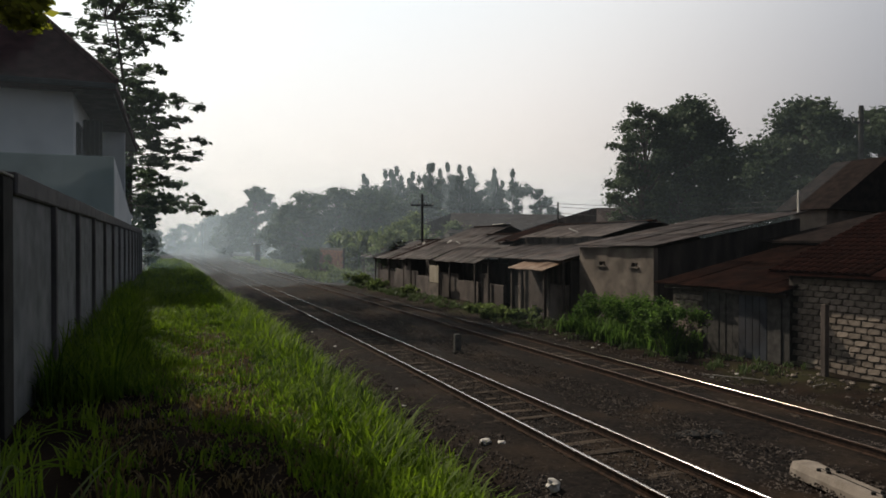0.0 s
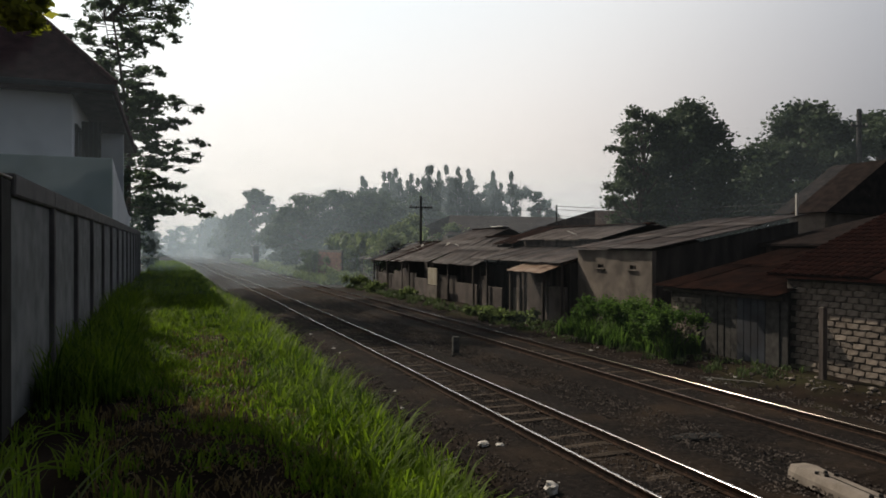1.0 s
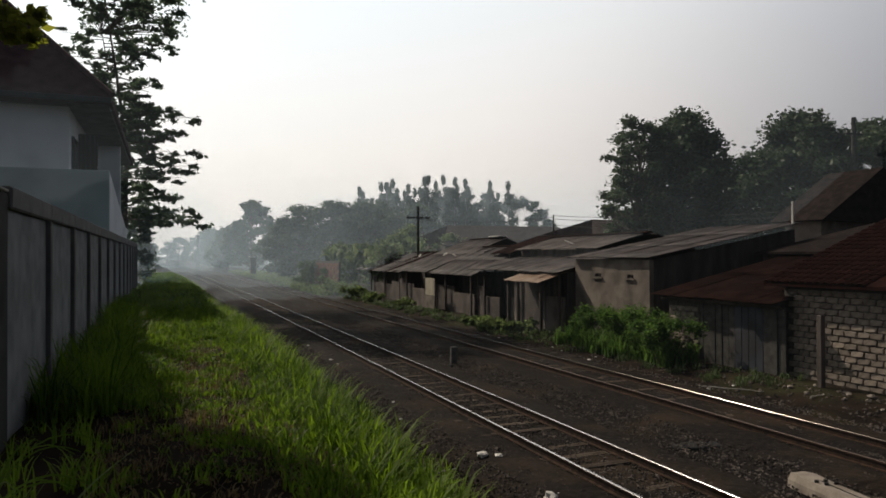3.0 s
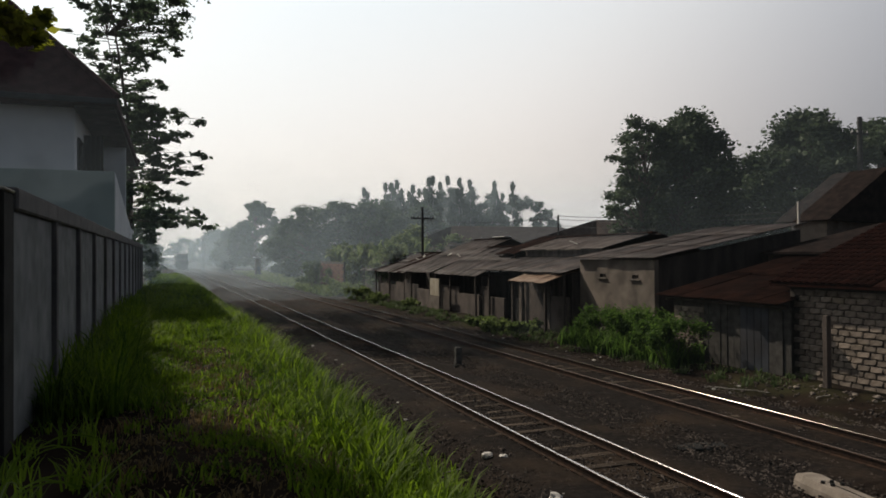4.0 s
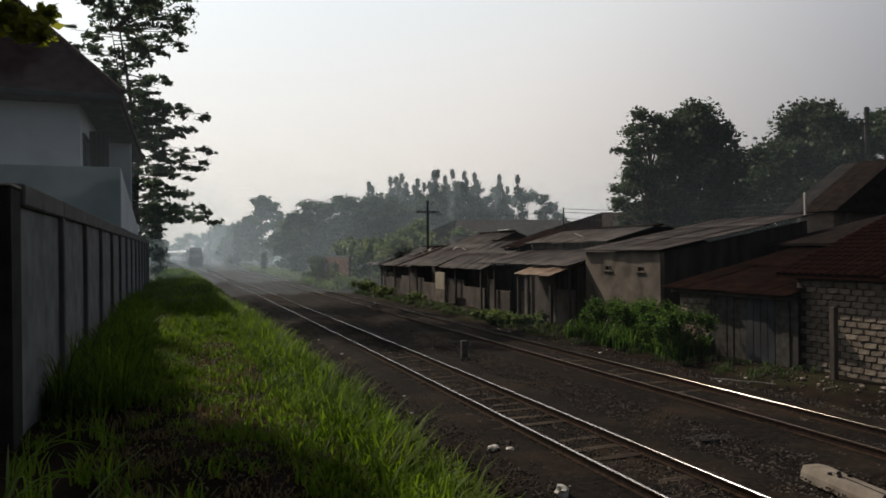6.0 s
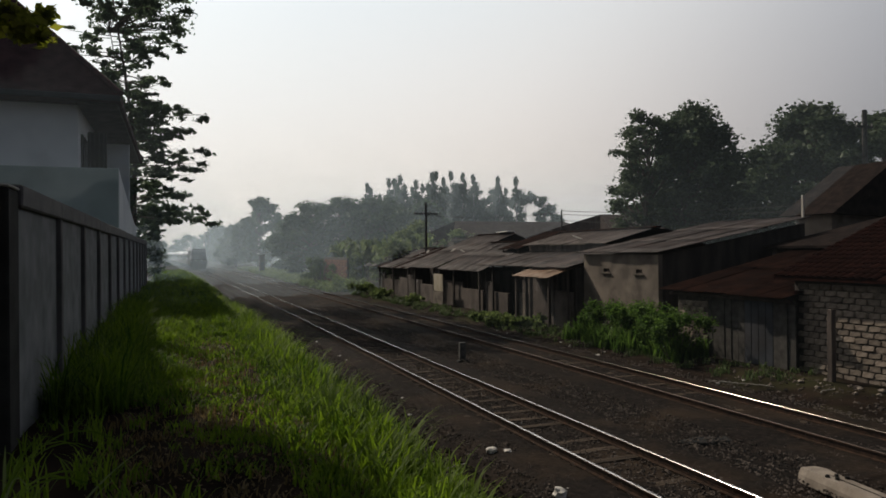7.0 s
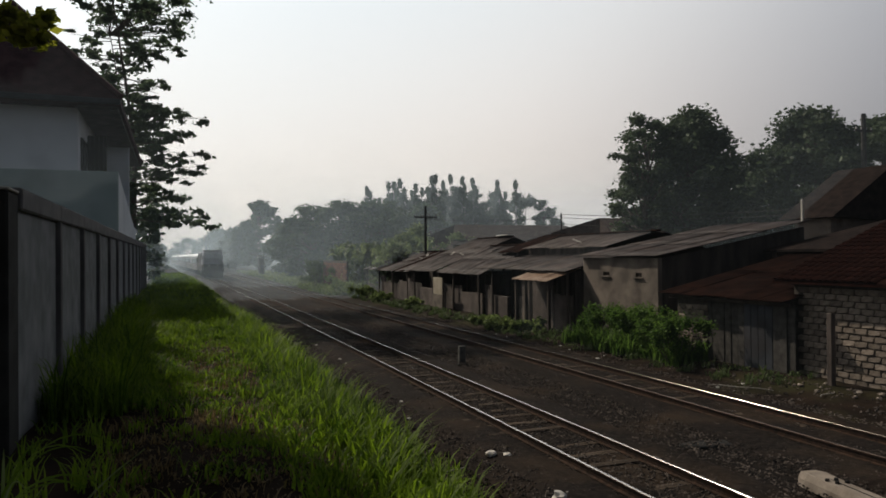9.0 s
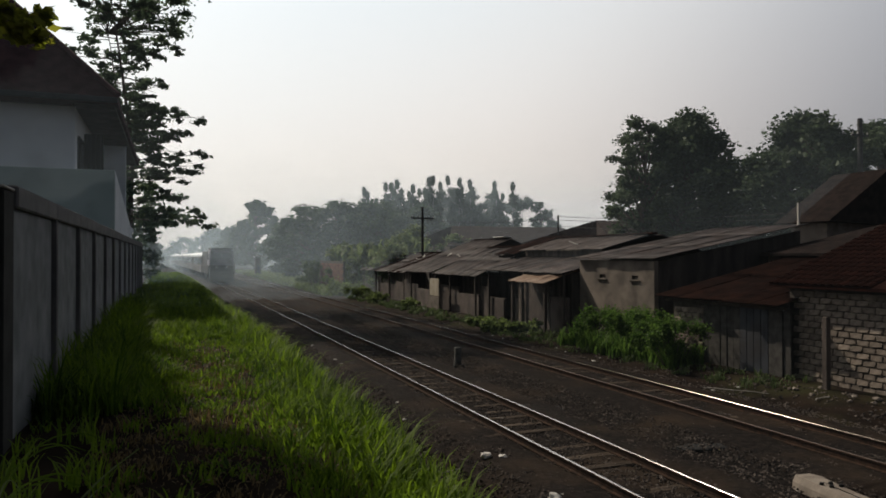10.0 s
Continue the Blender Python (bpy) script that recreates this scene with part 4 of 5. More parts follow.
for k, (x, y, r, h) in enumerate(((13.6, 16.8, 0.9, 1.5), (13.9, 18.2, 1.0, 1.7), (14.3, 19.6, 1.0, 1.6), (14.5, 21.2, 1.0, 1.5), (14.6, 22.5, 0.8, 1.3),
                                  (13.8, 26.4, 0.8, 0.5), (13.4, 28.4, 0.9, 0.5), (13.6, 30.2, 0.7, 0.4), (13.7, 41.5, 0.7, 0.8), (13.6, 48.0, 0.9, 0.8), (13.6, 53.0, 1.2, 1.1),
                                  (13.6, 57.0, 1.5, 1.6), (13.7, 60.0, 1.2, 1.6), (13.7, 63.2, 0.9, 2.2), (13.6, 70.6, 1.1, 2.9), (14.8, 66.5, 1.2, 3.4), (14.0, 73.0, 1.5, 2.2), (14.0, 76.0, 1.6, 2.2), (20.0, 69.0, 2.0, 3.4), (21.5, 60.0, 2.2, 3.2))):
    bush(x, y, r, h if y < 26 or y > 70 else h * 0.7, 400 + k, M_bush if y < 26 else M_verge if y < 66 else M_weed, 6500 if y < 26 else 1800, 0.045 if y < 26 else 0.10)


def banana(x, y, h, seed):
    """A clump of banana plants: fleshy stems and long arching split leaves."""
    b = tagged(empty("banana_plant", x, y, -0.2), "pale green banana plants behind the shacks", "plant", "banana plants")
    rng = random.Random(seed)
    bm = bmesh.new()
    lf = bmesh.new()
    for s in range(3):
        ox, oy = rng.uniform(-0.9, 0.9), rng.uniform(-0.9, 0.9)
        hh = h * rng.uniform(0.7, 1.0)
        tube(bm, (ox, oy, -0.1), (ox, oy, hh * 0.6), 0.14, 0.08, 6)
        for k in range(8):
            ang = rng.uniform(0, 6.28)
            up = rng.uniform(0.6, 1.5)
            prev = None
            for q in range(7):
                f = q / 6
                rr = 1.9 * f * (1.15 - up * 0.55)
                c = Vector((ox + rr * m_.cos(ang), oy + rr * m_.sin(ang), hh * 0.58 + 1.6 * up * m_.sin(f * 1.9) - 0.6 * f * f))
                w = 0.26 * m_.sin(m_.pi * min(1, f * 0.9 + 0.08))
                o = Vector((-m_.sin(ang) * w, m_.cos(ang) * w, 0.05))
                cur = (lf.verts.new(c - o), lf.verts.new(c + o))
                if prev:
                    lf.faces.new((prev[0], prev[1], cur[1], cur[0]))
                prev = cur
    part("stem", bm, M_bush, b)
    part("leaf", lf, M_banana, b)
    return b


for k, (x, y, h) in enumerate(((17.0, 63, 5.0), (18.6, 61, 5.2), (18.8, 57, 4.4), (19.5, 66, 5.4), (16.0, 68, 5.0), (20.8, 58, 4.8), (15.6, 72, 5.2), (21.5, 63, 5.4), (17.6, 59.5, 4.6))):
    banana(x, y, h, 500 + k)


for k, (x, y, hgt) in enumerate(((17.2, 55.5, 4.4), (19.5, 59.5, 5.4), (22.5, 66.0, 6.4), (17.0, 65.0, 4.6), (25.5, 63.0, 5.6))):
    tree(x, y, -0.3, hgt, 2.3, 520 + k, M_banana, "leafy garden tree among the banana plants", 5200, 0.17, 0.15, 40, clump_r=0.28, group="garden trees")


def blades(name, count, xr, yr, hgt, seed, mt, label, width=0.008, keep=None, tall=None):
    """Grass: bent tapering blades rooted on the ground in tufts."""
    rng = np.random.default_rng(seed)
    tufts = max(20, count // 14)
    tx, ty = rng.uniform(*xr, tufts), rng.uniform(*yr, tufts)
    if keep:
        ok = np.array([keep(a, b, rng.random()) for a, b in zip(tx, ty)])
        tx, ty = tx[ok], ty[ok]
        tufts = len(tx)
    pick = rng.integers(0, tufts, count)
    x = tx[pick] + rng.normal(0, 0.07, count)
    y = ty[pick] + rng.normal(0, 0.07, count)
    th = rng.uniform(0.55, 1.25, tufts)[pick]
    z = np.array([lie(a, b) for a, b in zip(x, y)]) - 0.03
    h = hgt * th * rng.uniform(0.55, 1.15, count)
    if tall:
        h *= np.array([tall(a, b) for a, b in zip(x, y)])
    ang = rng.uniform(0, 2 * np.pi, count)
    bendy = h * rng.uniform(0.15, 0.75, count)
    dx, dy = np.cos(ang), np.sin(ang)
    sx, sy = -dy, dx
    w = width * rng.uniform(0.7, 1.6, count)
    v = np.empty((count, 7, 3))
    for q, (f, wf) in enumerate(((0, 1.0), (0.4, 0.95), (0.75, 0.6))):
        cx, cy, cz = x + dx * bendy * f ** 2, y + dy * bendy * f ** 2, z + h * (f - 0.28 * f ** 3)
        v[:, 2 * q] = np.stack([cx - sx * w * wf, cy - sy * w * wf, cz], 1)
        v[:, 2 * q + 1] = np.stack([cx + sx * w * wf, cy + sy * w * wf, cz], 1)
    v[:, 6] = np.stack([x + dx * bendy, y + dy * bendy, z + h * 0.72], 1)
    i = np.arange(count)[:, None] * 7
    tri = np.concatenate([i + np.array([[0, 1, 3]]), i + np.array([[0, 3, 2]]), i + np.array([[2, 3, 5]]), i + np.array([[2, 5, 4]]), i + np.array([[4, 5, 6]])], 1).reshape(-1)
    me = bpy.data.meshes.new(name)
    me.vertices.add(count * 7)
    me.vertices.foreach_set("co", v.reshape(-1))
    me.loops.add(len(tri))
    me.loops.foreach_set("vertex_index", tri)
    me.polygons.add(count * 5)
    me.polygons.foreach_set("loop_start", np.arange(0, len(tri), 3))
    me.update(calc_edges=True)
    me.materials.append(mt)
    return tagged(new(name, me), label, "grass", kind="stuff")


def bank(x, y, r):
    """Grass grows on the bank down to an uneven edge above the line, and is thin where people walk."""
    edge = 2.75 + 0.5 * noise.noise(Vector((y * 0.35, 2.0, 0))) + 0.25 * noise.noise(Vector((y * 1.4, 6.0, 0)))
    if y < 6.0 and x < 1.0 + 0.3 * noise.noise(Vector((y, 3, 0))):
        return r < 0.06
    if x < 0.25 + 0.3 * noise.noise(Vector((y, 8, 0))) and y < 9.2 - 1.3 * max(0.0, x):
        return r < 0.10
    return x < edge and r < 0.35 + 0.65 * tallness(x, y)


def tallness(x, y):
    """Tall at the wall and along the edge of the bank, trodden short between."""
    d = (x - 0.55 - 0.3 * noise.noise(Vector((y * 0.4, 5, 0)))) / 1.15
    f = min(1.0, d * d)
    if y > 15:
        f = min(1.0, f + (y - 15) / 6)
    return 0.38 + 0.62 * f + 0.25 * noise.noise(Vector((x * 1.5, y * 1.5, 9)))


blades("grass", 70000, (-1.4, 3.4), (4.5, 26), 0.46, 1, M_grass, "long bright green grass on the bank beside the wall", 0.008, bank, tallness)
blades("grass", 40000, (-1.4, 3.4), (26, 75), 0.45, 2, M_grass, "long grass along the wall farther off", 0.02, bank)
blades("dry_grass", 7000, (-0.6, 2.0), (5.2, 16), 0.16, 3, M_straw, "dry straw and dead stalks among the grass", 0.006)
blades("tall_grass", 6000, (1.7, 3.1), (5.8, 26), 0.72, 4, M_grass, "tall seeding grass at the edge of the bank", 0.010, bank)
blades("tall_grass", 6500, (-1.38, -0.6), (9.0, 26), 0.85, 9, M_grass, "rank tall grass against the foot of the concrete wall", 0.009)
blades("tall_weeds", 2600, (13.3, 14.5), (16.4, 22.8), 0.85, 10, M_bush, "rank green weeds before the plaster house", 0.018)
blades("weeds", 500, (2.6, 3.9), (5.8, 18), 0.4, 7, M_grass, "sparse weeds on the bare bank", 0.008)


def big_tuft(x, y, n, seed):
    """A few broad arching blades close to the viewer."""
    t = tagged(empty("grass_tuft", x, y, lie(x, y)), "broad arching grass blades growing near the wall", "grass", "near grass tufts")
    rng = random.Random(seed)
    for k in range(n):
        ang = rng.uniform(-0.6, 2.2)
        ln, w = rng.uniform(0.55, 0.95), rng.uniform(0.010, 0.017)
        bm = bmesh.new()
        prev = None
        for q in range(9):
            f = q / 8
            c = Vector((m_.cos(ang) * ln * 0.75 * f ** 1.5, m_.sin(ang) * ln * 0.5 * f ** 1.5, ln * (0.95 * f - 0.55 * f ** 3)))
            o = Vector((-m_.sin(ang), m_.cos(ang), 0.25)) * w * m_.sin(m_.pi * min(1.0, 0.25 + 0.75 * f))
            cur = (bm.verts.new(c - o), bm.verts.new(c - Vector((0, 0, w * 0.6))), bm.verts.new(c + o))
            if prev:
                bm.faces.new((prev[0], prev[1], cur[1], cur[0]))
                bm.faces.new((prev[1], prev[2], cur[2], cur[1]))
            prev = cur
        part("blade", bm, M_grass, t)


big_tuft(-1.12, 5.35, 4, 1)
big_tuft(-1.2, 6.3, 4, 3)


def long_blade(parent, root, tip, arch, wide):
    """One long pale blade that leans out of the shade into the light."""
    bm = bmesh.new()
    prev = None
    a, b = Vector(root), Vector(tip)
    side = (b - a).cross(Vector((0, 0, 1))).normalized()
    for q in range(11):
        f = q / 10
        c = a.lerp(b, f) + Vector((0, 0, arch * m_.sin(m_.pi * f ** 0.8)))
        o = side * wide * m_.sin(m_.pi * min(1.0, 0.3 + 0.7 * f)) + Vector((0, 0, 0.3 * wide))
        cur = (bm.verts.new(c - o), bm.verts.new(c - Vector((0, 0, wide * 0.5))), bm.verts.new(c + o))
        if prev:
            bm.faces.new((prev[0], prev[1], cur[1], cur[0]))
            bm.faces.new((prev[1], prev[2], cur[2], cur[1]))
        prev = cur
    return part("blade", bm, M_verge, parent)


pale_tuft = tagged(empty("grass_tuft"), "long pale arching grass blades over dark soil", "grass", "near grass tufts")
long_blade(pale_tuft, (-0.70, 5.66, 1.20), (-0.24, 6.53, 1.45), 0.05, 0.016)
long_blade(pale_tuft, (-0.62, 5.62, 1.20), (-0.46, 6.0, 1.34), 0.04, 0.014)
long_blade(pale_tuft, (-1.12, 5.6, 1.20), (-0.98, 5.75, 1.42), 0.22, 0.013)
long_blade(pale_tuft, (-1.16, 5.9, 1.20), (-1.20, 6.15, 1.66), 0.08, 0.012)


def leaf_litter(count, xr, yr, seed):
    """Dead leaves lying on the trodden grass."""
    rng = np.random.default_rng(seed)
    x, y = rng.uniform(*xr, count), rng.uniform(*yr, count)
    z = np.array([lie(a, b) for a, b in zip(x, y)]) + rng.uniform(0.01, 0.12, count)
    a = rng.normal(size=(count, 3)) * np.array([1, 1, 0.35])
    a /= np.linalg.norm(a, axis=1)[:, None]
    b = np.cross(a, rng.normal(size=(count, 3)) * np.array([0.3, 0.3, 1]))
    b /= np.linalg.norm(b, axis=1)[:, None]
    p, s = np.stack([x, y, z], 1), rng.uniform(0.010, 0.026, count)[:, None]
    v = np.stack([p - a * s, p + b * s * 0.6, p + a * s, p - b * s * 0.6], 1).reshape(-1, 3)
    f = np.arange(count * 4).reshape(-1, 4)
    return tagged(raw("leaf_litter", v.tolist(), f.tolist(), M_straw), "dead brown leaves lying in the trodden grass", "leaves", kind="stuff")


leaf_litter(3000, (-0.5, 2.3), (5.2, 15), 77)
blades("verge_grass", 5000, (12.9, 14.3), (24, 60), 0.35, 5, M_weed, "weedy grass before the shacks", 0.02)
blades("verge_grass", 1500, (12.9, 15.0), (13, 24), 0.3, 8, M_weed, "weedy grass at the foot of the houses", 0.012)
blades("verge_grass", 42000, (12.1, 18.0), (58, 150), 0.55, 6, M_verge, "pale grass strip beside the far track", 0.06)


# ---------------------------------------------------------------- haze sheets
def haze_sheet_material(thick, top, wide):
    """A see-through bluish tint painted as haze, lit from both sides; it thins upwards and towards its ends, in drifts.
    """
    mt = bpy.data.materials.new("haze_sheet_tint")
    mt.use_nodes = True
    n, l = mt.node_tree.nodes, mt.node_tree.links
    n.clear()
    out = n.new("ShaderNodeOutputMaterial")
    front, back, mix = n.new("ShaderNodeBsdfDiffuse"), n.new("ShaderNodeBsdfTranslucent"), n.new("ShaderNodeMixShader")
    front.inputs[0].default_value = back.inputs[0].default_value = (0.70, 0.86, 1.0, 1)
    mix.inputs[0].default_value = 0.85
    l.new(front.outputs[0], mix.inputs[1])
    l.new(back.outputs[0], mix.inputs[2])
    co = n.new("ShaderNodeTexCoord")
    sep = n.new("ShaderNodeSeparateXYZ")
    l.new(co.outputs["Object"], sep.inputs[0])

    def ramp(socket, a, b, u, v):
        r = n.new("ShaderNodeMapRange")
        r.interpolation_type = "SMOOTHSTEP"
        for key, value in (("From Min", a), ("From Max", b), ("To Min", u), ("To Max", v)):
            r.inputs[key].default_value = value
        l.new(socket, r.inputs["Value"])
        return r.outputs[0]

    def times(a, b):
        t = n.new("ShaderNodeMath")
        t.operation = "MULTIPLY"
        l.new(a, t.inputs[0])
        l.new(b, t.inputs[1])
        return t.outputs[0]

    drift = n.new("ShaderNodeTexNoise")
    drift.inputs["Scale"].default_value, drift.inputs["Detail"].default_value = 2.2 / top, 4
    l.new(co.outputs["Object"], drift.inputs["Vector"])
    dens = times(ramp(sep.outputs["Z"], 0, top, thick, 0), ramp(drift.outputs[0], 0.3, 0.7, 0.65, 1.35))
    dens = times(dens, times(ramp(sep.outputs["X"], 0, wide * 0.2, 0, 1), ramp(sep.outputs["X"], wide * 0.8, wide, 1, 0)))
    clear = n.new("ShaderNodeBsdfTransparent")
    over = n.new("ShaderNodeMixShader")
    l.new(dens, over.inputs[0])
    l.new(clear.outputs[0], over.inputs[1])
    l.new(mix.outputs[0], over.inputs[2])
    l.new(over.outputs[0], out.inputs["Surface"])
    return mt


def mist(thick, xr, y, top, label, base=-0.3):
    """An upright tinted sheet across the line, added to imitate haze."""
    wide = xr[1] - xr[0]
    n = 12
    verts, faces = [], []
    for k in range(n + 1):
        x = wide * k / n
        bow = 0.02 * x + 0.6 * m_.sin(k * 1.3)
        verts += [(x, bow, 0), (x, bow + 0.8, max(1.2 * top, 0.55 * y))]
    for k in range(n):
        faces.append((2 * k, 2 * k + 2, 2 * k + 3, 2 * k + 1))
    ob = raw("mist", verts, faces, haze_sheet_material(thick, top, wide), smooth=True)
    ob.matrix_world = pose(xr[0], y, base)
    return tagged(ob, label, "mist", "morning mist", "stuff")


# Each sheet paints a step of distance haze over what stands behind it.
mist(0.04, (-20, 3), 22.5, 16, "faint painted haze sheet before the white house")
mist(0.17, (-9, 2), 46.0, 8, "painted haze sheet beside the end of the wall")
# These two veils are added to brighten the darkest tones behind them.
mist(0.003, (-8, 70), 7.0, 24, "veil sheet added over the tracks to lift the darks")
mist(0.03, (9, 75), 24.9, 24, "faint veil sheet added between the near houses and the trees")
mist(0.08, (-20, 125), 53.5, 20, "thin bluish painted haze sheet among the far shacks and trees")
mist(0.10, (-30, 140), 76.0, 24, "thin bluish painted haze sheet before the far trees")
mist(0.16, (4, 150), 103.0, 26, "bluish painted haze sheet before the teak trees")
mist(0.13, (-50, 130), 128.0, 26, "bluish painted haze sheet over the line")
mist(0.18, (-90, 200), 158.0, 30, "pale painted haze sheet far up the line")
mist(0.18, (-130, 260), 196.0, 34, "thick pale painted haze sheet in the distance")


# ---------------------------------------------------------------- poles and wires
def utility_pole(x, y, h, r, arm, label):
    p = tagged(empty("utility_pole", x, y, -0.3), label, "utility pole")
    bm = bmesh.new()
    tube(bm, (0, 0, 0), (0, 0, h), r * 1.2, r * 0.8, 8)
    part("shaft", bm, M_pole, p)
    if arm:
        a = part("crossarm", boxed(-arm, arm, -0.05, 0.05, h - 0.95, h - 0.83, 0.01), M_pole, p)
        for k in range(4):
            bm = bmesh.new()
            xk = -arm * 0.9 + 1.8 * arm * k / 3
            tube(bm, (xk, 0, h - 0.83), (xk, 0, h - 0.7), 0.04, 0.03, 6)
            part("insulator", bm, M_paleconc, a)
    return p


utility_pole(18.4, 52.0, 7.2, 0.11, 0.95, "dark pole with a crossarm behind the shacks")
utility_pole(34.0, 26.8, 10.6, 0.15, 0.6, "tall dark pole before the trees")
utility_pole(27.0, 46.0, 6.4, 0.07, 0, "thin dark pole among the roofs")


def wire(a, b, sag, label="thin dark overhead wire"):
    c = bpy.data.curves.new("overhead_wire", "CURVE")
    c.dimensions = "3D"
    c.bevel_depth = 0.018
    s = c.splines.new("POLY")
    s.points.add(12)
    for k in range(13):
        f = k / 12
        p = Vector(a).lerp(Vector(b), f)
        s.points[k].co = (p.x, p.y, p.z - sag * 4 * f * (1 - f), 1)
    c.materials.append(M_pole)
    return tagged(new("overhead_wire", c), label, "wire", "overhead wires")


for dz in (0.0, 0.25, 0.7):
    wire((27.0, 46.0, 6.0 - dz), (32.0, 19.0, 5.6 - dz * 1.2), 0.5)
wire((18.4, 52.0, 5.9), (27.0, 46.0, 5.9), 0.3)


# ---------------------------------------------------------------- small things by the line
M_greypost = material("weathered_marker_concrete", (0.05, 0.05, 0.048), (0.13, 0.125, 0.115), 6, 0.9, bump=0.3)


def marker_post():
    p = tagged(empty("marker_post", 8.05, 19.6, -0.32), "short weathered grey concrete marker post between the tracks", "post")
    part("shaft", boxed(-0.1, 0.1, -0.07, 0.07, 0, 0.66, 0.02), M_greypost, p)
    part("foot", boxed(-0.16, 0.16, -0.13, 0.13, 0, 0.14, 0.02), M_darkpost, p)


marker_post()


def concrete_sleeper(x, y, z, rz):
    s = tagged(empty("concrete_sleeper", x, y, z, rz), "pale spare concrete sleeper with dark bolt holes", "sleeper")
    bm = bmesh.new()
    n = 12
    rows = []
    for k in range(n + 1):
        f = k / n * 2 - 1
        w = 0.19 + 0.03 * abs(f) ** 2
        hh = 0.19 + 0.03 * abs(f) ** 3
        if k in (0, n):
            w, hh = w * 0.8, hh * 0.86
        rows.append([bm.verts.new((f * 1.0, a * w, b * hh)) for a, b in ((-1, 0), (-0.95, 0.55), (-0.72, 0.97), (-0.6, 1), (0.6, 1), (0.72, 0.97), (0.95, 0.55), (1, 0))])
    for k in range(n):
        for j in range(7):
            bm.faces.new((rows[k][j], rows[k + 1][j], rows[k + 1][j + 1], rows[k][j + 1]))
        bm.faces.new((rows[k][7], rows[k + 1][7], rows[k + 1][0], rows[k][0]))
    bm.faces.new(rows[0])
    bm.faces.new(rows[n][::-1])
    bmesh.ops.recalc_face_normals(bm, faces=bm.faces)
    part("body", bm, M_sleeperconc, s)
    # Raised black strip and studs paint the shade in the groove and holes.
    part("groove", boxed(-0.8, 0.8, -0.012, 0.004, 0.185, 0.197), M_black, s)
    for sgn in (-1, 1):
        for dx, dy in ((-0.06, -0.10), (0.06, -0.05), (-0.06, 0.04), (0.06, 0.10)):
            bm = bmesh.new()
            tube(bm, (sgn * 0.46 + dx, dy, 0.18), (sgn * 0.46 + dx, dy, 0.225), 0.034, 0.026, 7)
            part("bolt", bm, M_black, s)
    return s


concrete_sleeper(8.2, 6.52, -0.2, -99)


def scatter(name, count, xr, yr, size, seed, mt, label, category, lift=0.0, top=None, squash=0.7):
    """Angular stones, each with its own shape and turn."""
    rng = np.random.default_rng(seed)
    base = np.array([(1, 0, 0), (-1, 0, 0), (0, 1, 0), (0, -1, 0), (0, 0, 1), (0, 0, -1)], float)
    fc = np.array([(0, 2, 4), (2, 1, 4), (1, 3, 4), (3, 0, 4), (2, 0, 5), (1, 2, 5), (3, 1, 5), (0, 3, 5)])
    yy = yr[0] + (yr[1] - yr[0]) * rng.random(count) ** 1.5
    xx = rng.uniform(*xr, count)
    zz = np.array([(top if top is not None else lie(a, b)) for a, b in zip(xx, yy)]) + lift
    s = size * rng.uniform(0.5, 1.5, count)
    v = base[None] * (1 + rng.uniform(-0.35, 0.35, (count, 6, 1))) * s[:, None, None]
    v += rng.normal(0, 0.22, (count, 6, 3)) * s[:, None, None]
    ang = rng.uniform(0, 6.28, count)
    c, d = np.cos(ang)[:, None], np.sin(ang)[:, None]
    vx, vy = v[:, :, 0] * c - v[:, :, 1] * d, v[:, :, 0] * d + v[:, :, 1] * c
    bendx = np.array([bend(b) for b in yy])
    v = np.stack([vx + (xx + bendx)[:, None], vy + yy[:, None], v[:, :, 2] * squash + zz[:, None]], 2)
    f = (np.arange(count)[:, None, None] * 6 + fc[None]).reshape(-1, 3)
    ob = raw(name, v.reshape(-1, 3).tolist(), f.tolist(), mt)
    return tagged(ob, label, category, kind="stuff")


scatter("ballast_stones", 24000, (4.3, 8.1), (3, 42), 0.020, 11, M_stone, "loose dark ballast stones round the near track", "stones", top=-0.145)
scatter("ballast_stones", 24000, (8.2, 12.4), (4, 42), 0.020, 12, M_stone, "loose dark ballast stones round the far track", "stones", top=-0.15)
scatter("clods", 5000, (2.4, 4.6), (4, 30), 0.035, 13, M_soil, "crumbly earth and debris on the bank", "debris", lift=0.01)
scatter("rubble", 1600, (12.2, 14.6), (7, 40), 0.04, 14, M_stone, "scattered rubble before the houses", "rubble", lift=0.01)


def rubbish(x, y, r, seed, label, flat=0.5, mt=None):
    """A crumpled bag or sheet of paper."""
    rng = random.Random(seed)
    bm = bmesh.new()
    bmesh.ops.create_icosphere(bm, subdivisions=2, radius=r)
    for v in bm.verts:
        v.co *= rng.uniform(0.7, 1.2)
        v.co.z *= flat
    g = lie(x, y) if x < 4.3 or x > 12.2 else -0.15
    ob = tagged(obj("rubbish", bm, mt or M_litter), label, "rubbish", "litter by the line")
    ob.matrix_basis = pose(x, y, g + r * flat * 0.75, 0, 0, rng.uniform(0, 360))
    return ob


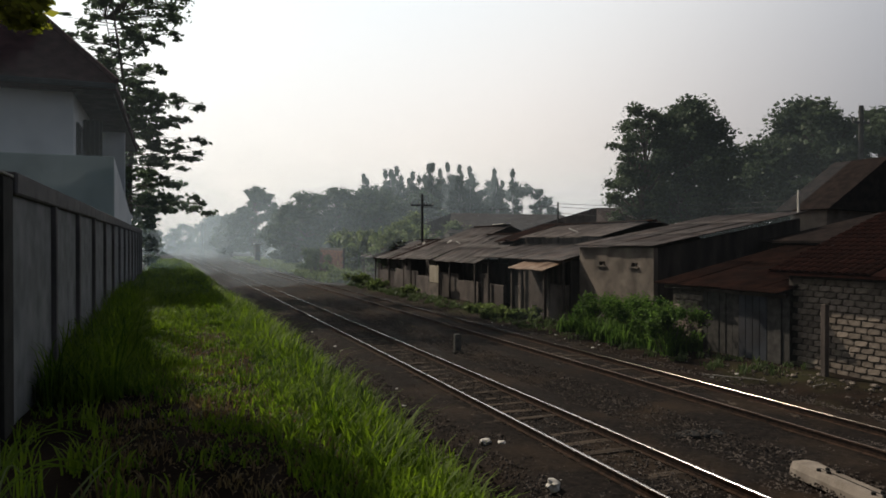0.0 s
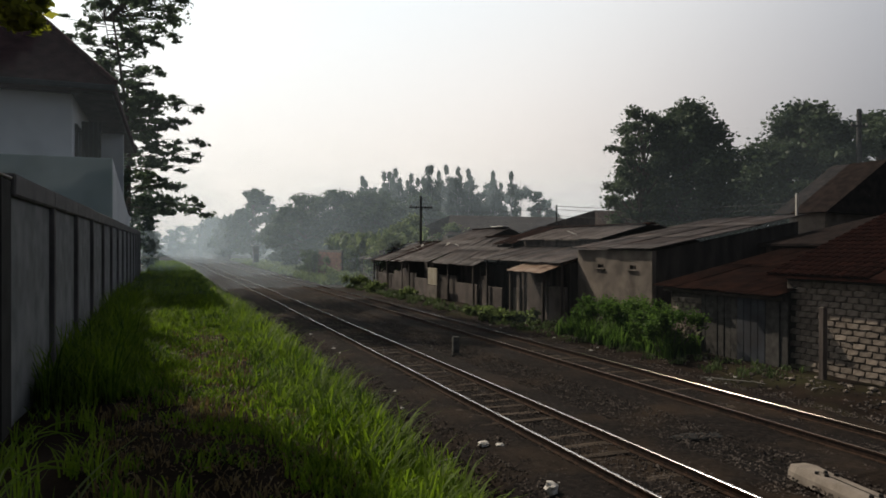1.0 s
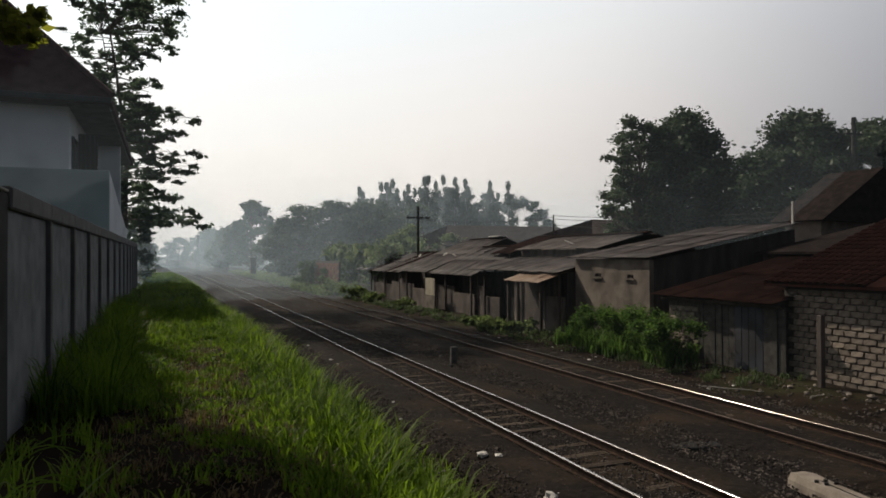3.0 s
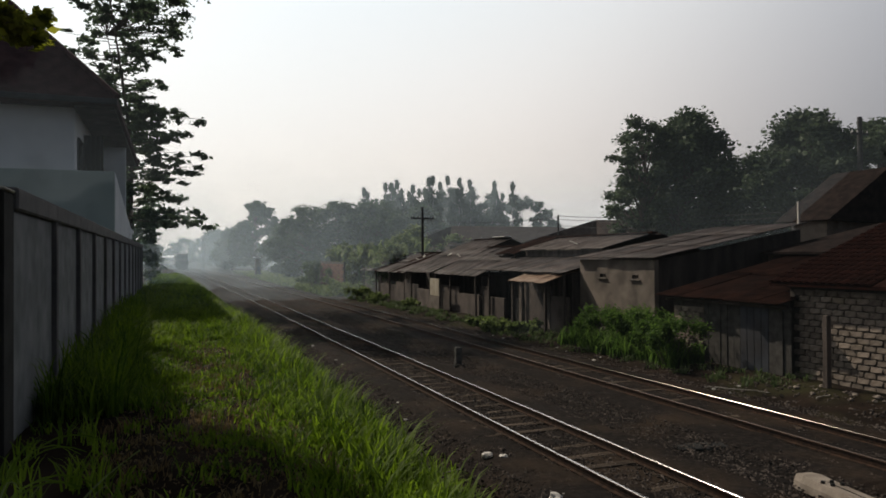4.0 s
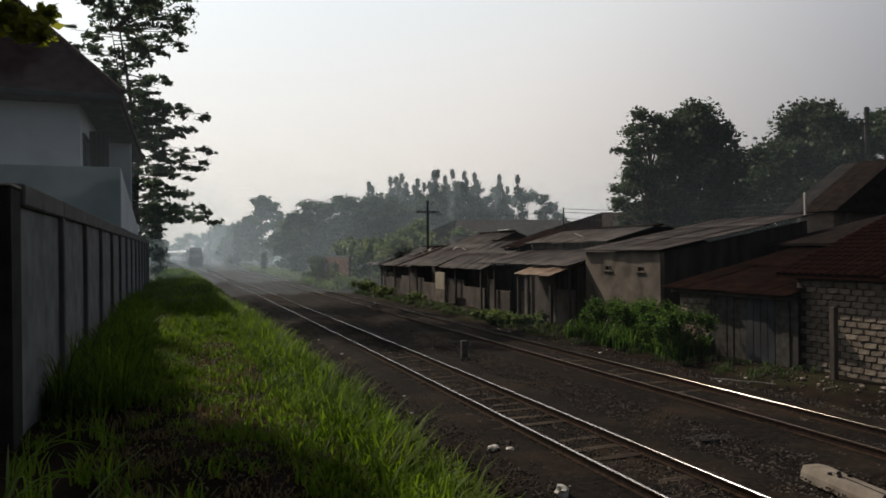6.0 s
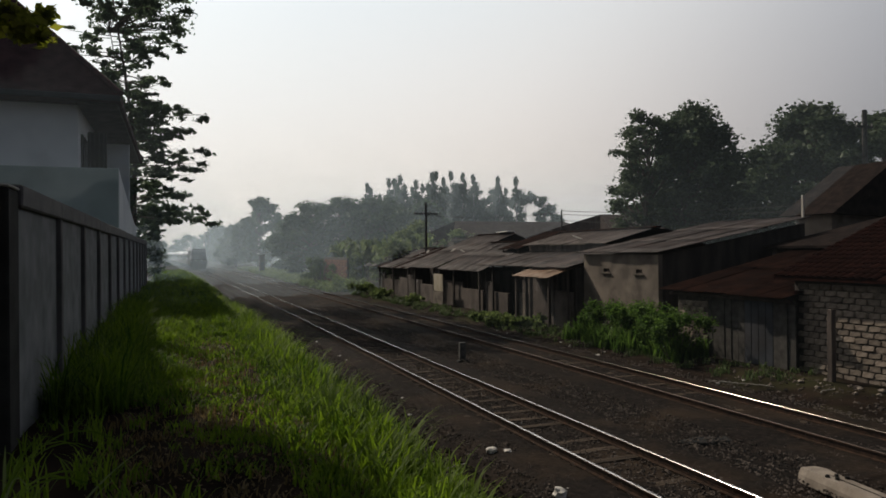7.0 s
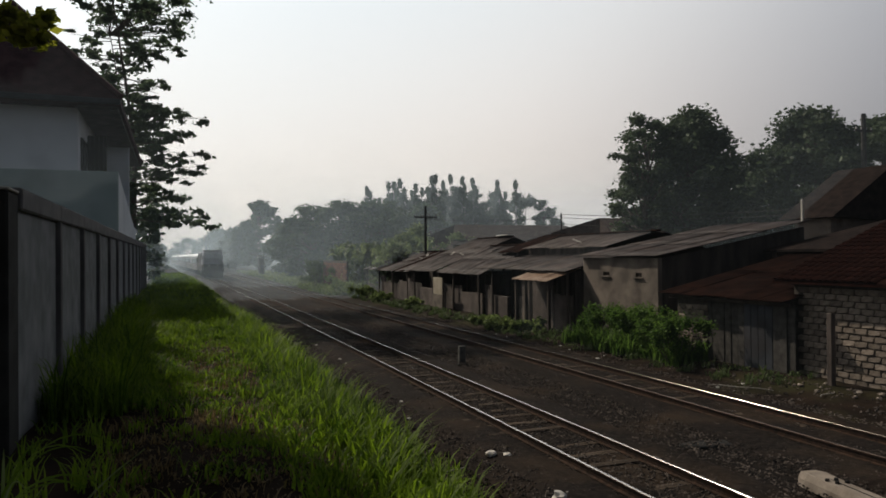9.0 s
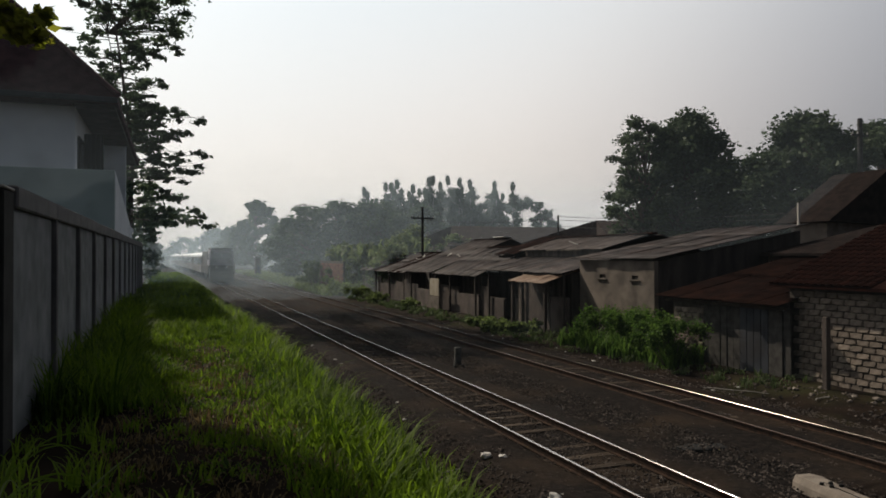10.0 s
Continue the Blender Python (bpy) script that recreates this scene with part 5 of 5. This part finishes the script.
rubbish(4.65, 8.05, 0.11, 1, "crumpled white paper block on the gravel", 0.8)
rubbish(4.72, 10.3, 0.10, 2, "crumpled pale plastic bag on the bank", 0.5)
rubbish(4.95, 10.2, 0.07, 3, "torn pale plastic scrap", 0.5)
for k in range(9):
    rubbish(13.7 + 0.19 * (k * 7 % 5), 10.2 + 0.31 * k + 0.1 * (k * 3 % 4), 0.05 + 0.012 * (k % 3), 40 + k, "pale broken stone lying before the block wall", 0.6, M_sleeperconc)
rubbish(10.0, 10.1, 0.07, 4, "small white scrap between the tracks", 0.6)
rng_l = random.Random(99)
for k in range(26):
    rubbish(rng_l.choice((rng_l.uniform(11.9, 14.2), rng_l.uniform(3.2, 5.0))), rng_l.uniform(7, 26), rng_l.uniform(0.025, 0.06), 100 + k, "small pale scrap of litter beside the line", 0.4)


def stick(x, y, length, rz, mt=None):
    bm = bmesh.new()
    p = Vector((-length / 2, 0, 0.04))
    rng = random.Random(int(x * 100))
    for k in range(5):
        q = p + Vector((length / 5, rng.uniform(-0.06, 0.06), rng.uniform(-0.015, 0.02)))
        tube(bm, p, q, 0.018 - 0.002 * k, 0.016 - 0.002 * k, 5)
        p = q
    ob = tagged(obj("stick", bm, mt or M_palebark), "dry pale branch lying beside the line", "branch", "fallen branches")
    ob.matrix_basis = pose(x, y, lie(x, y), 0, 0, rz)


stick(12.75, 13.4, 1.5, -60)
stick(13.6, 11.7, 0.7, 20)
stick(3.6, 9.6, 1.1, 15)
# A flat black mound paints the shade of a hollow in the gravel.
bm = bmesh.new()
bmesh.ops.create_icosphere(bm, subdivisions=3, radius=1.0)
for v in bm.verts:
    v.co *= 1 + 0.35 * noise.noise(v.co * 2.2)
    v.co = Vector((v.co.x * 0.55, v.co.y * 0.2, max(v.co.z, -0.2) * 0.05))
sc = tagged(obj("sacking", bm, M_black, smooth=True), "dark flat mound painted as a shaded hollow between the tracks", "sack")
sc.matrix_basis = pose(8.6, 9.7, -0.215, 0, 0, -12)


# ---------------------------------------------------------------- train
def locomotive():
    t = tagged(empty("locomotive"), "dark blue-grey diesel locomotive coming out of the haze", "locomotive")
    part("underframe", boxed(-1.32, 1.32, 0.2, 14.0, 0.95, 1.25, 0.03), M_locodark, t)
    bm = boxed(-1.44, 1.44, 0.35, 4.2, 1.25, 3.85, 0.12)
    for v in bm.verts:
        up_ = max(0.0, v.co.z - 2.3) / 1.55
        v.co.x *= 1 - 0.16 * up_
        v.co.y += 0.28 * up_ * (1 if v.co.y < 2 else 0)
    part("cab", bm, M_loco, t)
    part("hood", boxed(-1.34, 1.34, 4.2, 13.8, 1.25, 3.7, 0.12), M_locodark, t, "dark full-width engine body")
    part("skirt", boxed(-1.46, 1.46, 0.28, 13.9, 0.95, 2.0, 0.05), M_locodark, t, "dark lower body and buffer beam")
    part("cab_roof", boxed(-1.22, 1.22, 0.5, 4.4, 3.83, 4.02, 0.06), M_locodark, t)
    for sx in (-1, 1):
        bm = boxed(-0.5, 0.5, -0.02, 0.02, -0.38, 0.38, 0.01)
        w = part("windscreen", bm, M_windscreen, t)
        w.matrix_basis = pose(sx * 0.58, 0.452, 3.08, -10.5)
        bm = boxed(-0.02, 0.02, -0.6, 0.6, -0.35, 0.35, 0.005)
        w = part("side_window", bm, M_glass, t)
        w.matrix_basis = pose(sx * 1.335, 1.9, 3.0, 0, -sx * 8.5)
        part("headlamp", boxed(sx * 0.55 - 0.12, sx * 0.55 + 0.12, 0.24, 0.3, 1.72, 1.9, 0.03), M_paleconc, t)
        bm = bmesh.new()
        tube(bm, (sx * 0.85, 0.2, 0.95), (sx * 0.85, -0.25, 0.95), 0.1, 0.16, 10)
        part("buffer", bm, M_locodark, t)
        part("handrail", boxed(sx * 1.3 - 0.02, sx * 1.3 + 0.02, 0.2, 0.24, 1.2, 2.2), M_paleconc, t)
    part("pilot_plate", boxed(-1.3, 1.3, 0.05, 0.2, 0.12, 0.95, 0.02), M_locodark, t, "dark pilot plate")
    for yb in (2.8, 11.0):
        b = part("bogie", boxed(-1.1, 1.1, yb - 1.9, yb + 1.9, 0.35, 0.9, 0.05), M_locodark, t)
        for dy in (-1.5, 0, 1.5):
            for sx in (-0.57, 0.57):
                bm = bmesh.new()
                tube(bm, (sx - 0.06, yb + dy, 0.46), (sx + 0.06, yb + dy, 0.46), 0.455, 0.455, 14)
                part("wheel", bm, M_locodark, b)
    return t


def coach():
    t = tagged(empty("passenger_coach"), "pale passenger coach with a shining silver roof", "coach", "coaches of the train")
    bm = bmesh.new()
    prof = [(-1.4, 0.9), (-1.42, 2.3), (-1.36, 3.0), (1.36, 3.0), (1.42, 2.3), (1.4, 0.9)]
    rings = [[bm.verts.new((a, y, b)) for a, b in prof] for y in (0.2, 20.2)]
    for k in range(6):
        j = (k + 1) % 6
        bm.faces.new((rings[0][k], rings[0][j], rings[1][j], rings[1][k]))
    bm.faces.new(rings[0][::-1])
    bm.faces.new(rings[1])
    bmesh.ops.recalc_face_normals(bm, faces=bm.faces)
    part("body", bm, M_coach, t)
    bm = bmesh.new()
    prof = [(1.38 * m_.cos(m_.pi * k / 10), 3.005 + 0.62 * m_.sin(m_.pi * k / 10) ** 0.8) for k in range(11)]
    rings = [[bm.verts.new((a, y, b)) for a, b in prof] for y in (0.2, 20.2)]
    for k in range(10):
        bm.faces.new((rings[0][k], rings[0][k + 1], rings[1][k + 1], rings[1][k]))
    bm.faces.new(rings[0])
    bm.faces.new(rings[1][::-1])
    bmesh.ops.recalc_face_normals(bm, faces=bm.faces)
    part("roof", bm, M_coachroof, t, "shining silver curved roof", smooth=False)
    for sx in (-1, 1):
        for k in range(9):
            part("window", boxed(sx * 1.41 - 0.03, sx * 1.41 + 0.03, 1.5 + 1.9 * k, 3.25 + 1.9 * k, 1.95, 2.8, 0.01), M_glass, t)
    for yb in (3.2, 17.2):
        b = part("bogie", boxed(-1.1, 1.1, yb - 1.5, yb + 1.5, 0.3, 0.85, 0.05), M_locodark, t)
        for dy in (-1.1, 1.1):
            for sx in (-0.57, 0.57):
                bm = bmesh.new()
                tube(bm, (sx - 0.06, yb + dy, 0.39), (sx + 0.06, yb + dy, 0.39), 0.385, 0.385, 12)
                part("wheel", bm, M_locodark, b)
    return t


LOCO = locomotive()
COACHES = [coach()]
for k in range(5):
    COACHES.append(copy_thing(COACHES[0], Matrix()))

# seconds and the place of the train's front up the line
TRAIN = [(0, 239.1), (1, 227.0), (2, 214.2), (3, 200.7), (4, 186.6), (5, 171.7), (6, 156.2), (7, 139.5), (8, 121.9), (9, 103.4), (10, 84.0)]


def motions():
    """The train comes down the near track."""
    def on_line(y):
        return pose(TRACKS[0] + bend(y), y, 0, 0, 0, m_.degrees(m_.atan(2 * max(y, 0) / 10400.0)))
    walk(LOCO, [(t, on_line(y)) for t, y in TRAIN])
    for k, one in enumerate(COACHES):
        walk(one, [(t, on_line(y + 14.6 + 20.6 * k)) for t, y in TRAIN])


motions()
